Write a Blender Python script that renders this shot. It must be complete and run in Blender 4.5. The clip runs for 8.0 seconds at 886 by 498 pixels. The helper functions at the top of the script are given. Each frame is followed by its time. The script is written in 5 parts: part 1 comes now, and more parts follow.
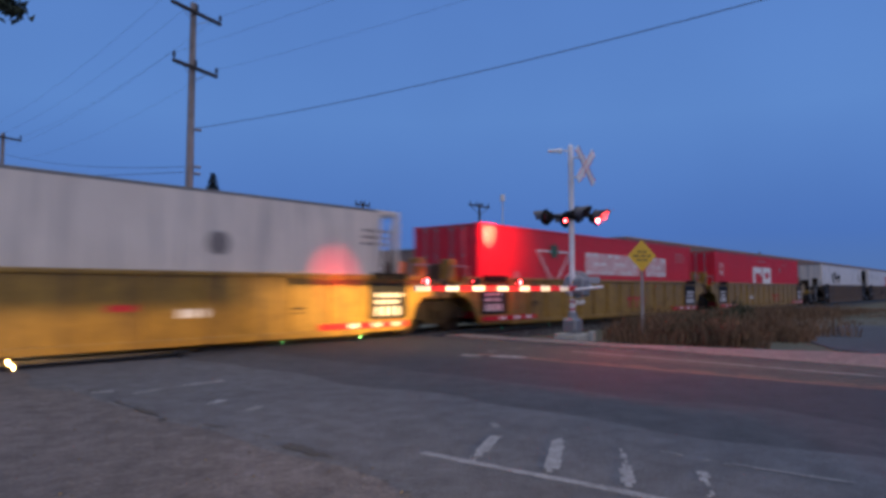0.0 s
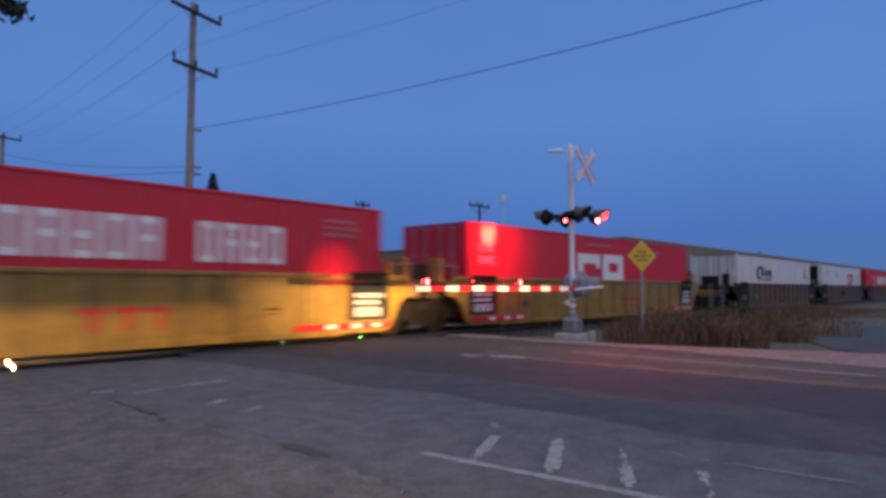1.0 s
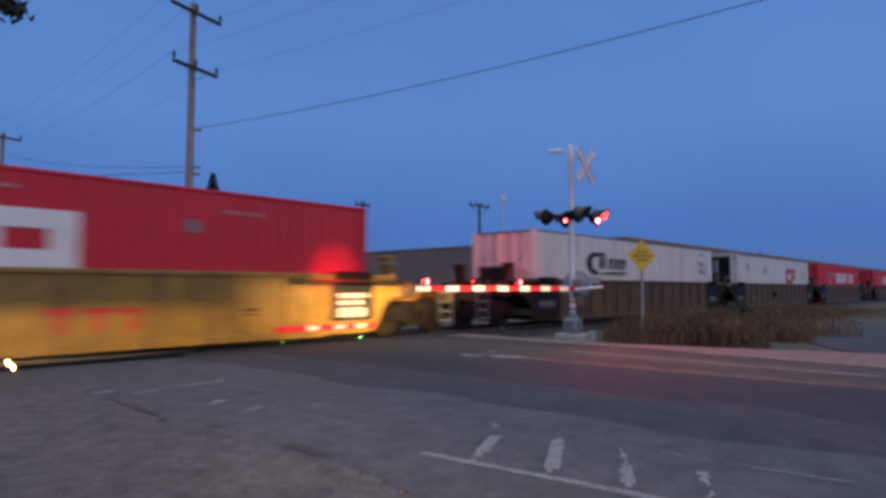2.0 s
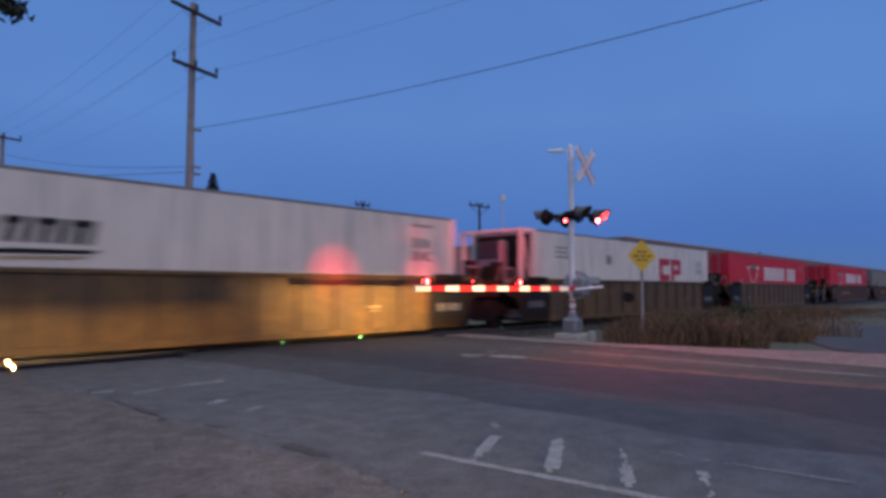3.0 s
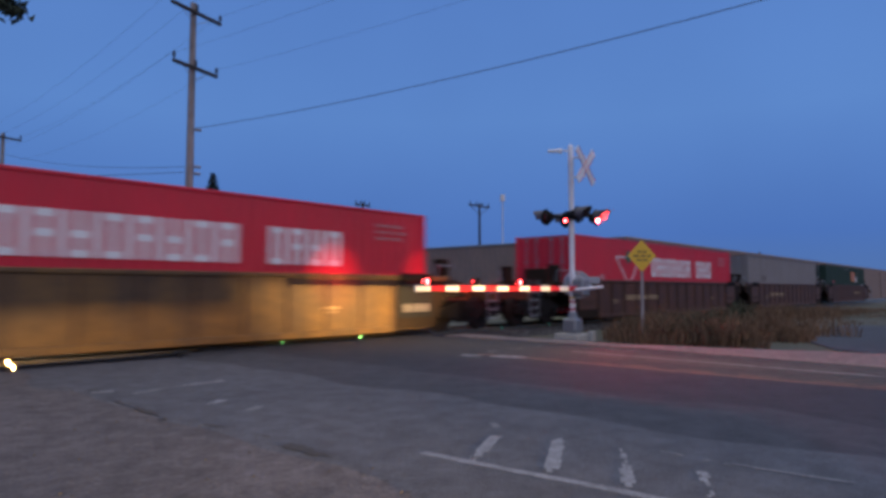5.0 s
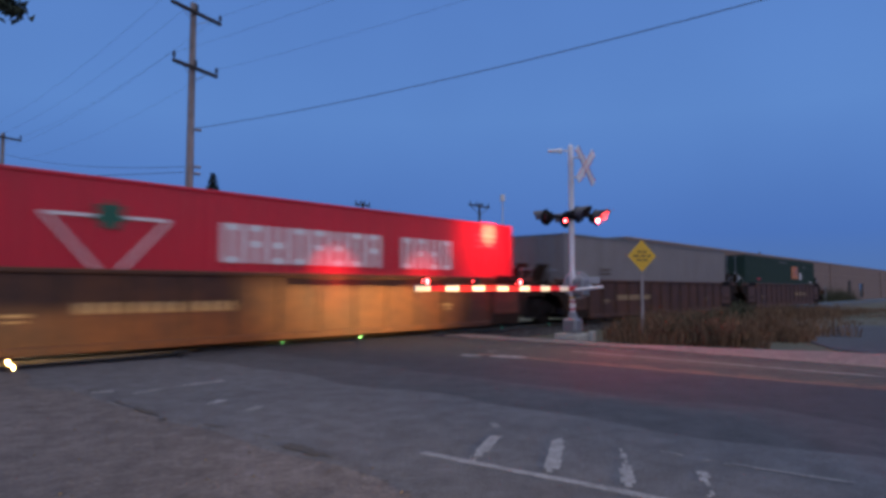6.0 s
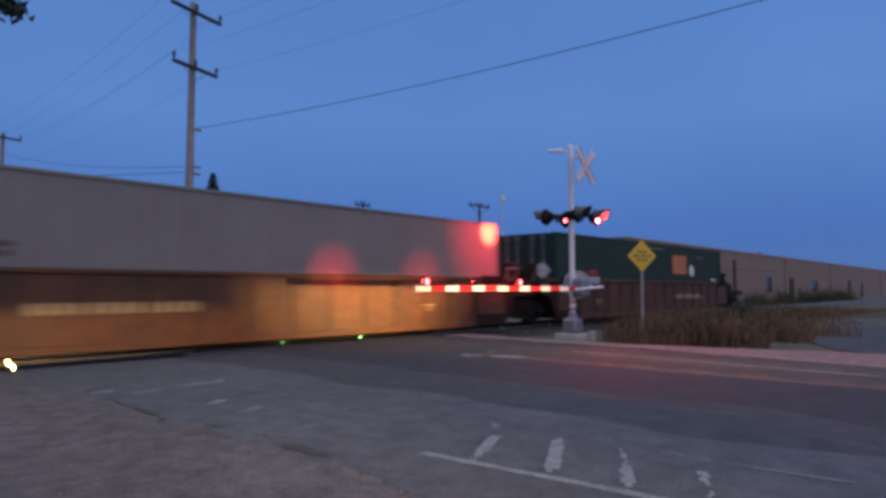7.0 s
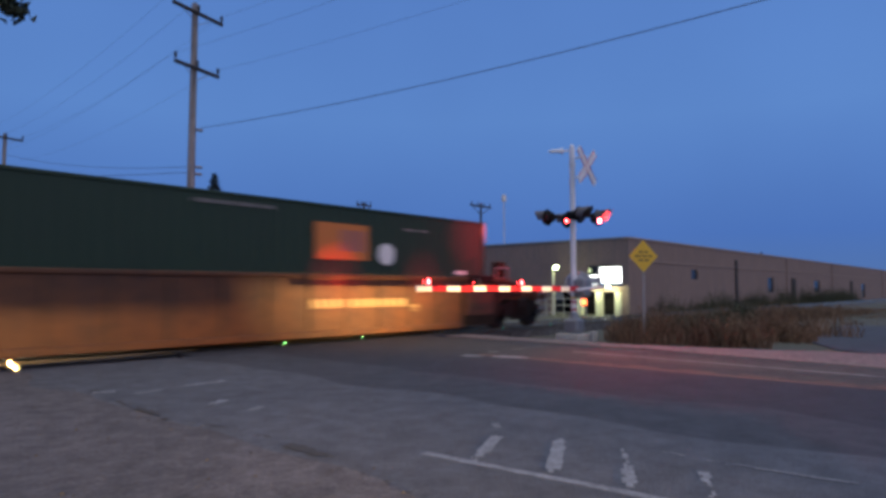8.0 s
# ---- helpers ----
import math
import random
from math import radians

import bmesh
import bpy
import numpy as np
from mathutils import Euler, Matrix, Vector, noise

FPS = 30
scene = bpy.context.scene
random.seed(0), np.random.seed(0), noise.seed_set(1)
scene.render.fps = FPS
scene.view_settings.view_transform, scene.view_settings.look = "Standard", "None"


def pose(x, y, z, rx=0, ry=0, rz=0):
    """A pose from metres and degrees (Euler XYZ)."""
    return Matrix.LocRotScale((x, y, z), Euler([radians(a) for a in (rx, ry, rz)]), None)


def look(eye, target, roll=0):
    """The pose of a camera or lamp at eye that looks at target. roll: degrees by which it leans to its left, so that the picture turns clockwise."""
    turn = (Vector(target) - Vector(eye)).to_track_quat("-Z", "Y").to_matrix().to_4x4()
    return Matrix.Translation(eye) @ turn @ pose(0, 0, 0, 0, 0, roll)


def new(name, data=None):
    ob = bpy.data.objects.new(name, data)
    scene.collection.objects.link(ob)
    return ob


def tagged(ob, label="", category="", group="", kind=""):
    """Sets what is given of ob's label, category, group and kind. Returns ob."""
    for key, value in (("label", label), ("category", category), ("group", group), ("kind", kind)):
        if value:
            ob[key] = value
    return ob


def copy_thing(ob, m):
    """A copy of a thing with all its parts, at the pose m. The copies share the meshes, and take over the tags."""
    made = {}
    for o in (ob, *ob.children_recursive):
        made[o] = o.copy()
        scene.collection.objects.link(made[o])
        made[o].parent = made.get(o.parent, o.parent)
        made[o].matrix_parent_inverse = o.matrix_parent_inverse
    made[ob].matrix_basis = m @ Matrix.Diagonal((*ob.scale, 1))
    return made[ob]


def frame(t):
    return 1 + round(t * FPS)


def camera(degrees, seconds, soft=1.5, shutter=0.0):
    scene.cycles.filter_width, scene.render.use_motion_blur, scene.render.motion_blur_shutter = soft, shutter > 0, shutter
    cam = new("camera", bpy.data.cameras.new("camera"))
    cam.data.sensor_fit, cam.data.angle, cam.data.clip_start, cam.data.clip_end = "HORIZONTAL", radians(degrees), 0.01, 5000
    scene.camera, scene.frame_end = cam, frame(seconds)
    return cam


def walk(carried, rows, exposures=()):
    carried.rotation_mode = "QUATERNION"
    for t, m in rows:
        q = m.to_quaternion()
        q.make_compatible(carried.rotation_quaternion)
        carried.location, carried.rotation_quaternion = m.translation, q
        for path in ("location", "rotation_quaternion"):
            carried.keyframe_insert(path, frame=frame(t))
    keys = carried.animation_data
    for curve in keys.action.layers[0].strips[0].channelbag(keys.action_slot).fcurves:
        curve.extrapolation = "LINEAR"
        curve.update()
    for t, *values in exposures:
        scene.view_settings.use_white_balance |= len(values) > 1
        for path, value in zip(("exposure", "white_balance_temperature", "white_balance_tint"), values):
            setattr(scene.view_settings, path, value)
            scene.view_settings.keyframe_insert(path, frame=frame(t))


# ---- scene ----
# x runs along the track (the train goes towards -x), y across it, z = 0 at the rail head
cam = camera(68.8, 8.0, soft=3.5, shutter=0.48)
EYE = (0.0, 0.0, 1.2)


def aim(heading, tilt):
    a, b = radians(heading), radians(tilt)
    return look(EYE, (math.cos(a) * math.cos(b), math.sin(a) * math.cos(b), EYE[2] + math.sin(b)))


# the camera is held still in the hand, with a small shake
walk(cam, [(0.0, aim(42.1, 3.55)), (1.2, aim(42.1, 3.55)), (1.5, aim(42.1, 3.55)), (3.0, aim(42.1, 3.55)), (3.5, aim(42.1, 3.5)),
           (4.0, aim(42.1, 3.55)), (4.5, aim(41.98, 3.5)), (4.8, aim(42.1, 3.55)), (6.0, aim(42.1, 3.55)), (6.5, aim(42.22, 3.55)),
           (7.0, aim(42.1, 3.55)), (7.5, aim(42.06, 3.55)), (8.0, aim(42.22, 3.57))])

SPEED = 20.0
TRACK_Y = 13.3

# ---- world and large lights ----
world = bpy.data.worlds.new("dusk")
scene.world = world
world.use_nodes = True
wn, wl = world.node_tree.nodes, world.node_tree.links
wn.clear()
w_out = wn.new("ShaderNodeOutputWorld")
w_bg = wn.new("ShaderNodeBackground")
w_geo = wn.new("ShaderNodeTexCoord")
w_sep = wn.new("ShaderNodeSeparateXYZ")
w_ramp = wn.new("ShaderNodeValToRGB")
w_noise = wn.new("ShaderNodeTexNoise")
w_mix = wn.new("ShaderNodeMixRGB")
w_noise.inputs["Scale"].default_value = 2.5
w_noise.inputs["Detail"].default_value = 3
w_mix.blend_type = "OVERLAY"
w_mix.inputs[0].default_value = 0.12
for pos, col in ((0.0, (0.083, 0.165, 0.38)), (0.08, (0.092, 0.19, 0.44)), (0.25, (0.100, 0.225, 0.55)), (0.5, (0.088, 0.20, 0.53)), (1.0, (0.07, 0.165, 0.47))):
    el = w_ramp.color_ramp.elements.new(pos) if pos not in (0.0, 1.0) else w_ramp.color_ramp.elements[int(pos)]
    el.color = (*col, 1)
wl.new(w_geo.outputs["Generated"], w_sep.inputs[0])
wl.new(w_geo.outputs["Generated"], w_noise.inputs["Vector"])
wl.new(w_sep.outputs["Z"], w_ramp.inputs[0])
wl.new(w_ramp.outputs[0], w_mix.inputs[1])
wl.new(w_noise.outputs[0], w_mix.inputs[2])
wl.new(w_mix.outputs[0], w_bg.inputs["Color"])
wl.new(w_bg.outputs[0], w_out.inputs["Surface"])
w_bg.inputs["Strength"].default_value = 1.05

# last soft, weak sun glow behind the camera, raised to stand for street light
sun = new("sun", bpy.data.lights.new("sun", "SUN"))
sun.data.energy, sun.data.angle, sun.data.color = 0.62, radians(50), (1.0, 0.80, 0.70)
sun.matrix_world = look((-10, -30, 8.5), (0, 0, 0))


def spot(name, eye, target, watts, colour, degrees, blend, radius):
    ob = new(name, bpy.data.lights.new(name, "SPOT"))
    ob.data.energy, ob.data.color, ob.data.spot_size, ob.data.spot_blend = watts, colour, radians(degrees), blend
    ob.data.shadow_soft_size = radius
    ob.matrix_world = look(eye, target)
    return ob


# low beams of the car that waits in the lane beside the camera
for x in (10.05, 11.35):
    spot("headlight_beam", (x, -6.5, 0.62), (x - 0.05, 12.0, 2.2), 34000, (1.0, 0.63, 0.24), 22.5, 1.0, 0.004)
# added lamp beyond the track, with no car there, to brighten the rail
spot("headlight_beam", (4.65, 21.0, 0.66), (3.4, 12.0, 0.1), 1700, (1.0, 0.84, 0.52), 40, 0.7, 0.07)
# the other waiting car, on the lot behind the camera
for x, y in ((-0.427, -6.676), (0.84, -6.966)):
    spot("headlight_beam", (x, y, 0.62), (x + 4.3, y + 18.8, 0.45), 5900, (1.0, 0.62, 0.23), 30, 1.0, 0.003)

RED = (1.0, 0.035, 0.05)


# ---- materials ----
def shader(name, colour, rough=0.6, metal=0.0, second=None, scale=3.0, amount=0.5, grain=0.25, grain_scale=60.0, bump=0.0, island=0.0,
           streaks=None, coords="Object", mid=0.0, spec=0.5):
    """A painted, weathered surface: large stains towards `second`, fine grain, optional vertical streaks of dirt."""
    m = bpy.data.materials.new(name)
    m.use_nodes = True
    n, l = m.node_tree.nodes, m.node_tree.links
    b = n["Principled BSDF"]
    b.inputs["Roughness"].default_value, b.inputs["Metallic"].default_value = rough, metal
    b.inputs["Specular IOR Level"].default_value = spec
    tc = n.new("ShaderNodeTexCoord")
    big = n.new("ShaderNodeTexNoise")
    big.inputs["Scale"].default_value, big.inputs["Detail"].default_value, big.inputs["Roughness"].default_value = scale, 6, 0.65
    l.new(tc.outputs[coords], big.inputs["Vector"])
    ramp = n.new("ShaderNodeValToRGB")
    ramp.color_ramp.elements[0].position, ramp.color_ramp.elements[1].position = 0.5 - 0.22, 0.5 + 0.25
    ramp.color_ramp.elements[0].color, ramp.color_ramp.elements[1].color = (0, 0, 0, 1), (amount, amount, amount, 1)
    l.new(big.outputs[0], ramp.inputs[0])
    mix = n.new("ShaderNodeMixRGB")
    mix.inputs[1].default_value = (*colour, 1)
    mix.inputs[2].default_value = (*(second or [c * 0.6 for c in colour]), 1)
    l.new(ramp.outputs[0], mix.inputs[0])
    last = mix.outputs[0]
    if streaks:
        mp = n.new("ShaderNodeMapping")
        mp.inputs["Scale"].default_value = (4.0, 4.0, 0.35)
        l.new(tc.outputs[coords], mp.inputs[0])
        sn = n.new("ShaderNodeTexNoise")
        sn.inputs["Scale"].default_value, sn.inputs["Detail"].default_value = 1.6, 5
        l.new(mp.outputs[0], sn.inputs["Vector"])
        sr = n.new("ShaderNodeValToRGB")
        sr.color_ramp.elements[0].position, sr.color_ramp.elements[1].position = 0.48, 0.75
        l.new(sn.outputs[0], sr.inputs[0])
        sm = n.new("ShaderNodeMixRGB")
        sm.inputs[2].default_value = (*streaks, 1)
        l.new(sr.outputs[0], sm.inputs[0])
        l.new(last, sm.inputs[1])
        last = sm.outputs[0]
    if mid:
        mn = n.new("ShaderNodeTexNoise")
        mn.inputs["Scale"].default_value, mn.inputs["Detail"].default_value, mn.inputs["Roughness"].default_value = scale * 5, 5, 0.7
        l.new(tc.outputs[coords], mn.inputs["Vector"])
        mr2 = n.new("ShaderNodeValToRGB")
        mr2.color_ramp.elements[0].position, mr2.color_ramp.elements[1].position = 0.3, 0.7
        l.new(mn.outputs[0], mr2.inputs[0])
        mm = n.new("ShaderNodeMixRGB")
        mm.blend_type = "OVERLAY"
        mm.inputs[0].default_value = mid
        l.new(last, mm.inputs[1])
        l.new(mr2.outputs[0], mm.inputs[2])
        last = mm.outputs[0]
    fine = n.new("ShaderNodeTexNoise")
    fine.inputs["Scale"].default_value, fine.inputs["Detail"].default_value = grain_scale, 4
    l.new(tc.outputs[coords], fine.inputs["Vector"])
    gm = n.new("ShaderNodeMixRGB")
    gm.blend_type = "OVERLAY"
    gm.inputs[0].default_value = grain
    l.new(last, gm.inputs[1])
    l.new(fine.outputs[0], gm.inputs[2])
    last = gm.outputs[0]
    if island:
        geo = n.new("ShaderNodeNewGeometry")
        hsv = n.new("ShaderNodeHueSaturation")
        mr = n.new("ShaderNodeMapRange")
        mr.inputs[3].default_value, mr.inputs[4].default_value = 1 - island, 1 + island
        l.new(geo.outputs["Random Per Island"], mr.inputs[0])
        l.new(mr.outputs[0], hsv.inputs["Value"])
        l.new(last, hsv.inputs["Color"])
        last = hsv.outputs[0]
    l.new(last, b.inputs["Base Color"])
    if bump:
        bp = n.new("ShaderNodeBump")
        bp.inputs["Strength"].default_value, bp.inputs["Distance"].default_value = bump, 0.02
        l.new(fine.outputs[0], bp.inputs["Height"])
        l.new(bp.outputs[0], b.inputs["Normal"])
    return m


def glow(name, colour, strength):
    m = bpy.data.materials.new(name)
    m.use_nodes = True
    b = m.node_tree.nodes["Principled BSDF"]
    b.inputs["Base Color"].default_value = (*colour, 1)
    b.inputs["Emission Color"].default_value = (*colour, 1)
    b.inputs["Emission Strength"].default_value = strength
    b.inputs["Roughness"].default_value = 0.3
    return m


ASPHALT = shader("asphalt", (0.034, 0.035, 0.046), 0.85, second=(0.023, 0.024, 0.032), scale=0.5, amount=0.8, grain=0.5, grain_scale=70, bump=0.5, mid=0.35)
ASPHALT_OLD = shader("old_asphalt", (0.100, 0.101, 0.121), 0.9, second=(0.062, 0.064, 0.079), scale=0.7, amount=0.9, grain=0.6, grain_scale=55, bump=0.6, mid=0.32)
DIRT = shader("packed_dirt", (0.130, 0.112, 0.120), 0.95, second=(0.062, 0.057, 0.064), scale=0.9, amount=1.0, grain=0.6, grain_scale=35, bump=0.8, mid=0.4)
SHOULDER = shader("gravel_shoulder", (0.225, 0.175, 0.17), 0.95, second=(0.13, 0.105, 0.10), scale=1.5, amount=0.8, grain=0.7, grain_scale=40, bump=0.8, mid=0.5)
FIELD = shader("dry_ground", (0.10, 0.085, 0.062), 0.95, second=(0.055, 0.060, 0.035), scale=0.25, amount=1.0, grain=0.6, grain_scale=12, bump=0.6)
EDGE_DIRT = shader("dark_crumbled_edge", (0.058, 0.053, 0.055), 0.95, second=(0.06, 0.055, 0.055), scale=4, amount=0.9, grain=0.7, grain_scale=40)
ASPHALT_MID = shader("worn_grey_asphalt", (0.058, 0.059, 0.073), 0.88, second=(0.036, 0.037, 0.047), scale=0.6, amount=0.9, grain=0.55, grain_scale=60, bump=0.5, mid=0.35)
TAR = shader("tar_seam", (0.020, 0.020, 0.023), 0.7, second=(0.04, 0.04, 0.044), scale=4, amount=0.8, grain=0.5, grain_scale=40)
STONE = shader("ballast_stone", (0.075, 0.068, 0.066), 0.9, scale=2, amount=0.6, island=0.4)
PAINT_WHITE = shader("worn_white_paint", (0.30, 0.30, 0.33), 0.8, second=(0.11, 0.11, 0.12), scale=7, amount=0.9, grain=0.8, grain_scale=45)
PAINT_FAINT = shader("nearly_gone_white_paint", (0.22, 0.22, 0.24), 0.85, second=(0.10, 0.10, 0.11), scale=9, amount=1.0, grain=0.8, grain_scale=40)
PAINT_YELLOW = shader("worn_yellow_paint", (0.25, 0.125, 0.095), 0.8, second=(0.09, 0.055, 0.05), scale=3, amount=0.9, grain=0.8, grain_scale=45)
STEEL = shader("polished_rail", (0.72, 0.62, 0.46), 0.27, 1.0, scale=4, amount=0.3)
RUST_AND_RIB_SHADE = shader("rusty_steel_and_rib_shade", (0.10, 0.055, 0.035), 0.85, 0.2, second=(0.05, 0.035, 0.03), scale=5, amount=0.8, bump=0.3)
BLACK = shader("black_grime_and_recess_shade", (0.013, 0.0115, 0.011), 0.85, scale=3, amount=0.5, second=(0.022, 0.015, 0.011), spec=0.15)
DARK_END = shader("dark_end_steel", (0.020, 0.014, 0.010), 0.85, scale=2, amount=0.8, second=(0.040, 0.024, 0.014), spec=0.15)
WHEEL = shader("worn_wheel_steel", (0.020, 0.014, 0.011), 0.7, 0.0, spec=0.2, scale=6, amount=0.6)
YELLOW = shader("yellow_car_paint", (0.36, 0.205, 0.030), 0.36, second=(0.21, 0.118, 0.024), scale=0.9, amount=0.8, streaks=(0.11, 0.062, 0.022), grain=0.2, mid=0.3)
OCHRE = shader("dirty_yellow_car_paint", (0.185, 0.092, 0.015), 0.5, second=(0.050, 0.032, 0.020), scale=0.8, amount=0.9, streaks=(0.040, 0.026, 0.018), grain=0.3, mid=0.35)
BROWN = shader("rust_brown_car_paint", (0.132, 0.041, 0.008), 0.55, second=(0.042, 0.020, 0.011), scale=0.8, amount=0.8, streaks=(0.050, 0.022, 0.013), grain=0.3, mid=0.35)
RED_BOX = shader("red_container_paint", (0.66, 0.011, 0.030), 0.38, second=(0.50, 0.011, 0.026), scale=0.6, amount=0.7, streaks=(0.48, 0.02, 0.028), grain=0.12)
WHITE_BOX = shader("off_white_container_paint", (0.80, 0.70, 0.60), 0.24, second=(0.62, 0.54, 0.465), scale=0.7, amount=0.7, streaks=(0.45, 0.41, 0.37), grain=0.15)
GREY_BOX = shader("grey_container_paint", (0.24, 0.215, 0.205), 0.5, second=(0.18, 0.158, 0.15), scale=0.7, amount=0.8, streaks=(0.20, 0.16, 0.14), grain=0.2)
GREEN_BOX = shader("dark_green_container_paint", (0.009, 0.032, 0.014), 0.6, second=(0.008, 0.023, 0.012), scale=0.8, amount=0.7, grain=0.12)
ROOF_GREY = shader("galvanised_roof_rail", (0.22, 0.21, 0.20), 0.55, 0.4, scale=2, amount=0.5)
DECAL_WHITE = shader("white_marking", (0.84, 0.80, 0.78), 0.5, scale=2, amount=0.3)
DECAL_FADED = shader("faded_pale_marking", (0.50, 0.22, 0.22), 0.5, scale=2, amount=0.3)
DECAL_RED = shader("red_marking", (0.50, 0.02, 0.03), 0.5, scale=2, amount=0.3)
DECAL_BLACK = shader("black_marking", (0.014, 0.014, 0.015), 0.6, spec=0.2, scale=2, amount=0.3)
DECAL_GREEN = shader("green_marking", (0.02, 0.12, 0.07), 0.5, scale=2, amount=0.3)
DECAL_ORANGE = shader("orange_marking", (0.62, 0.19, 0.04), 0.5, scale=2, amount=0.3)
DECAL_BLUE = shader("violet_blue_marking", (0.10, 0.09, 0.22), 0.5, scale=2, amount=0.3)
DECAL_TAN = shader("tan_marking", (0.40, 0.27, 0.13), 0.5, scale=2, amount=0.3)
TAPE_RED = shader("red_reflective_tape", (0.60, 0.02, 0.03), 0.3, scale=6, amount=0.3)
TAPE_WHITE = shader("white_reflective_tape", (0.85, 0.84, 0.82), 0.3, scale=6, amount=0.2)
ALU = shader("dull_aluminium", (0.90, 0.86, 0.86), 0.42, 0.0, scale=3, amount=0.4)
GREY_METAL = shader("grey_painted_metal", (0.25, 0.26, 0.28), 0.5, 0.3, scale=4, amount=0.4)
COUNTER_GREY = shader("light_grey_casting", (0.36, 0.37, 0.40), 0.55, 0.1, scale=4, amount=0.5)
CONCRETE = shader("concrete", (0.54, 0.50, 0.44), 0.9, scale=4, amount=0.6, bump=0.4)
SIGN_BARS = shader("faded_sign_lettering", (0.22, 0.13, 0.02), 0.5, scale=6, amount=0.5)
SIGN_YELLOW = shader("yellow_sign_sheet", (0.72, 0.44, 0.02), 0.4, scale=3, amount=0.2)
WOOD = shader("weathered_pole_wood", (0.38, 0.35, 0.345), 0.9, second=(0.18, 0.155, 0.14), scale=2, amount=0.8, streaks=(0.17, 0.145, 0.13), bump=0.4)
WOOD_DARK = shader("dark_timber", (0.045, 0.038, 0.036), 0.9, scale=3, amount=0.5)
WIRE = shader("dark_cable", (0.03, 0.035, 0.05), 0.7, scale=3, amount=0.2)
BRICK = shader("beige_block_wall", (0.27, 0.186, 0.150), 0.9, second=(0.20, 0.138, 0.112), scale=0.5, amount=0.7, streaks=(0.19, 0.145, 0.13), grain=0.3, grain_scale=8, bump=0.4)
BAND = shader("pale_block_course", (0.33, 0.245, 0.205), 0.9, scale=1.5, amount=0.6)
VISOR = shader("black_visor_paint", (0.09, 0.075, 0.078), 0.45, scale=5, amount=0.4)
PILLAR = shader("cream_pillar", (0.55, 0.53, 0.40), 0.8, scale=2, amount=0.4)
GLASS_DARK = shader("dark_window_glass", (0.02, 0.022, 0.03), 0.08, scale=1, amount=0.2)
LEAF = shader("conifer_foliage", (0.040, 0.054, 0.030), 0.8, second=(0.02, 0.032, 0.02), scale=1.2, amount=0.9, island=0.5)
BARK = shader("bark", (0.06, 0.045, 0.035), 0.95, scale=4, amount=0.6)
WEED = shader("dry_weeds", (0.22, 0.118, 0.062), 0.9, second=(0.085, 0.062, 0.034), scale=0.6, amount=1.0, island=0.5)
SHRUB = shader("shrub_leaves", (0.045, 0.060, 0.028), 0.85, second=(0.07, 0.055, 0.03), scale=0.8, amount=0.8, island=0.5)
LENS = glow("lit_red_lens", (1.0, 0.085, 0.10), 95.0)
LENS_SMALL = glow("lit_small_red_lens", (1.0, 0.045, 0.05), 32.0)
FLAP_DARK = shader("dark_red_flap", (0.014, 0.003, 0.004), 0.5, scale=4, amount=0.3)
LAMP_GREEN = glow("lit_wall_lamp", (0.85, 1.0, 0.62), 9.0)
LAMP_WHITE = glow("lit_white_panel", (0.95, 1.0, 0.92), 5.0)
LAMP_FAR = glow("lit_far_lamp", (1.0, 0.97, 0.9), 25.0)
LAMP_ORANGE = glow("lit_orange_lamp", (1.0, 0.16, 0.05), 6.0)
GLINT_WARM = shader("amber_glare_disc", (0.95, 0.75, 0.35), 0.14, 0.9, scale=5, amount=0.2)
GLINT = shader("glass_reflector", (0.05, 0.34, 0.20), 0.28, 0.6, scale=5, amount=0.2)


# ---- mesh helpers ----
def block(bm, x0, x1, y0, y1, z0, z1, bevel=0.0):
    r = bmesh.ops.create_cube(bm, size=1, matrix=Matrix.LocRotScale(((x0 + x1) / 2, (y0 + y1) / 2, (z0 + z1) / 2), None, (x1 - x0, y1 - y0, z1 - z0)))
    if bevel:
        edges = list({e for v in r["verts"] for e in v.link_edges})
        bmesh.ops.bevel(bm, geom=edges, offset=bevel, segments=1, affect="EDGES")
    return bm


def rod(bm, a, b, r0, r1=None, seg=10):
    a, b = Vector(a), Vector(b)
    d = b - a
    m = Matrix.Translation((a + b) / 2) @ d.to_track_quat("Z", "Y").to_matrix().to_4x4()
    bmesh.ops.create_cone(bm, cap_ends=True, segments=seg, radius1=r0, radius2=r0 if r1 is None else r1, depth=d.length, matrix=m)
    return bm


def plate(bm, outline, y0, y1):
    """An outline in x and z, given thickness along y."""
    fr = [bm.verts.new((x, y0, z)) for x, z in outline]
    bk = [bm.verts.new((x, y1, z)) for x, z in outline]
    bm.faces.new(fr)
    bm.faces.new(bk[::-1])
    for i in range(len(fr)):
        j = (i + 1) % len(fr)
        bm.faces.new((fr[j], fr[i], bk[i], bk[j]))
    bmesh.ops.recalc_face_normals(bm, faces=bm.faces)
    return bm


def slab(bm, outline, z0, z1):
    """An outline in x and y, given thickness along z."""
    lo = [bm.verts.new((x, y, z0)) for x, y in outline]
    hi = [bm.verts.new((x, y, z1)) for x, y in outline]
    bm.faces.new(lo[::-1])
    bm.faces.new(hi)
    for i in range(len(lo)):
        j = (i + 1) % len(lo)
        bm.faces.new((lo[i], lo[j], hi[j], hi[i]))
    bmesh.ops.recalc_face_normals(bm, faces=bm.faces)
    return bm


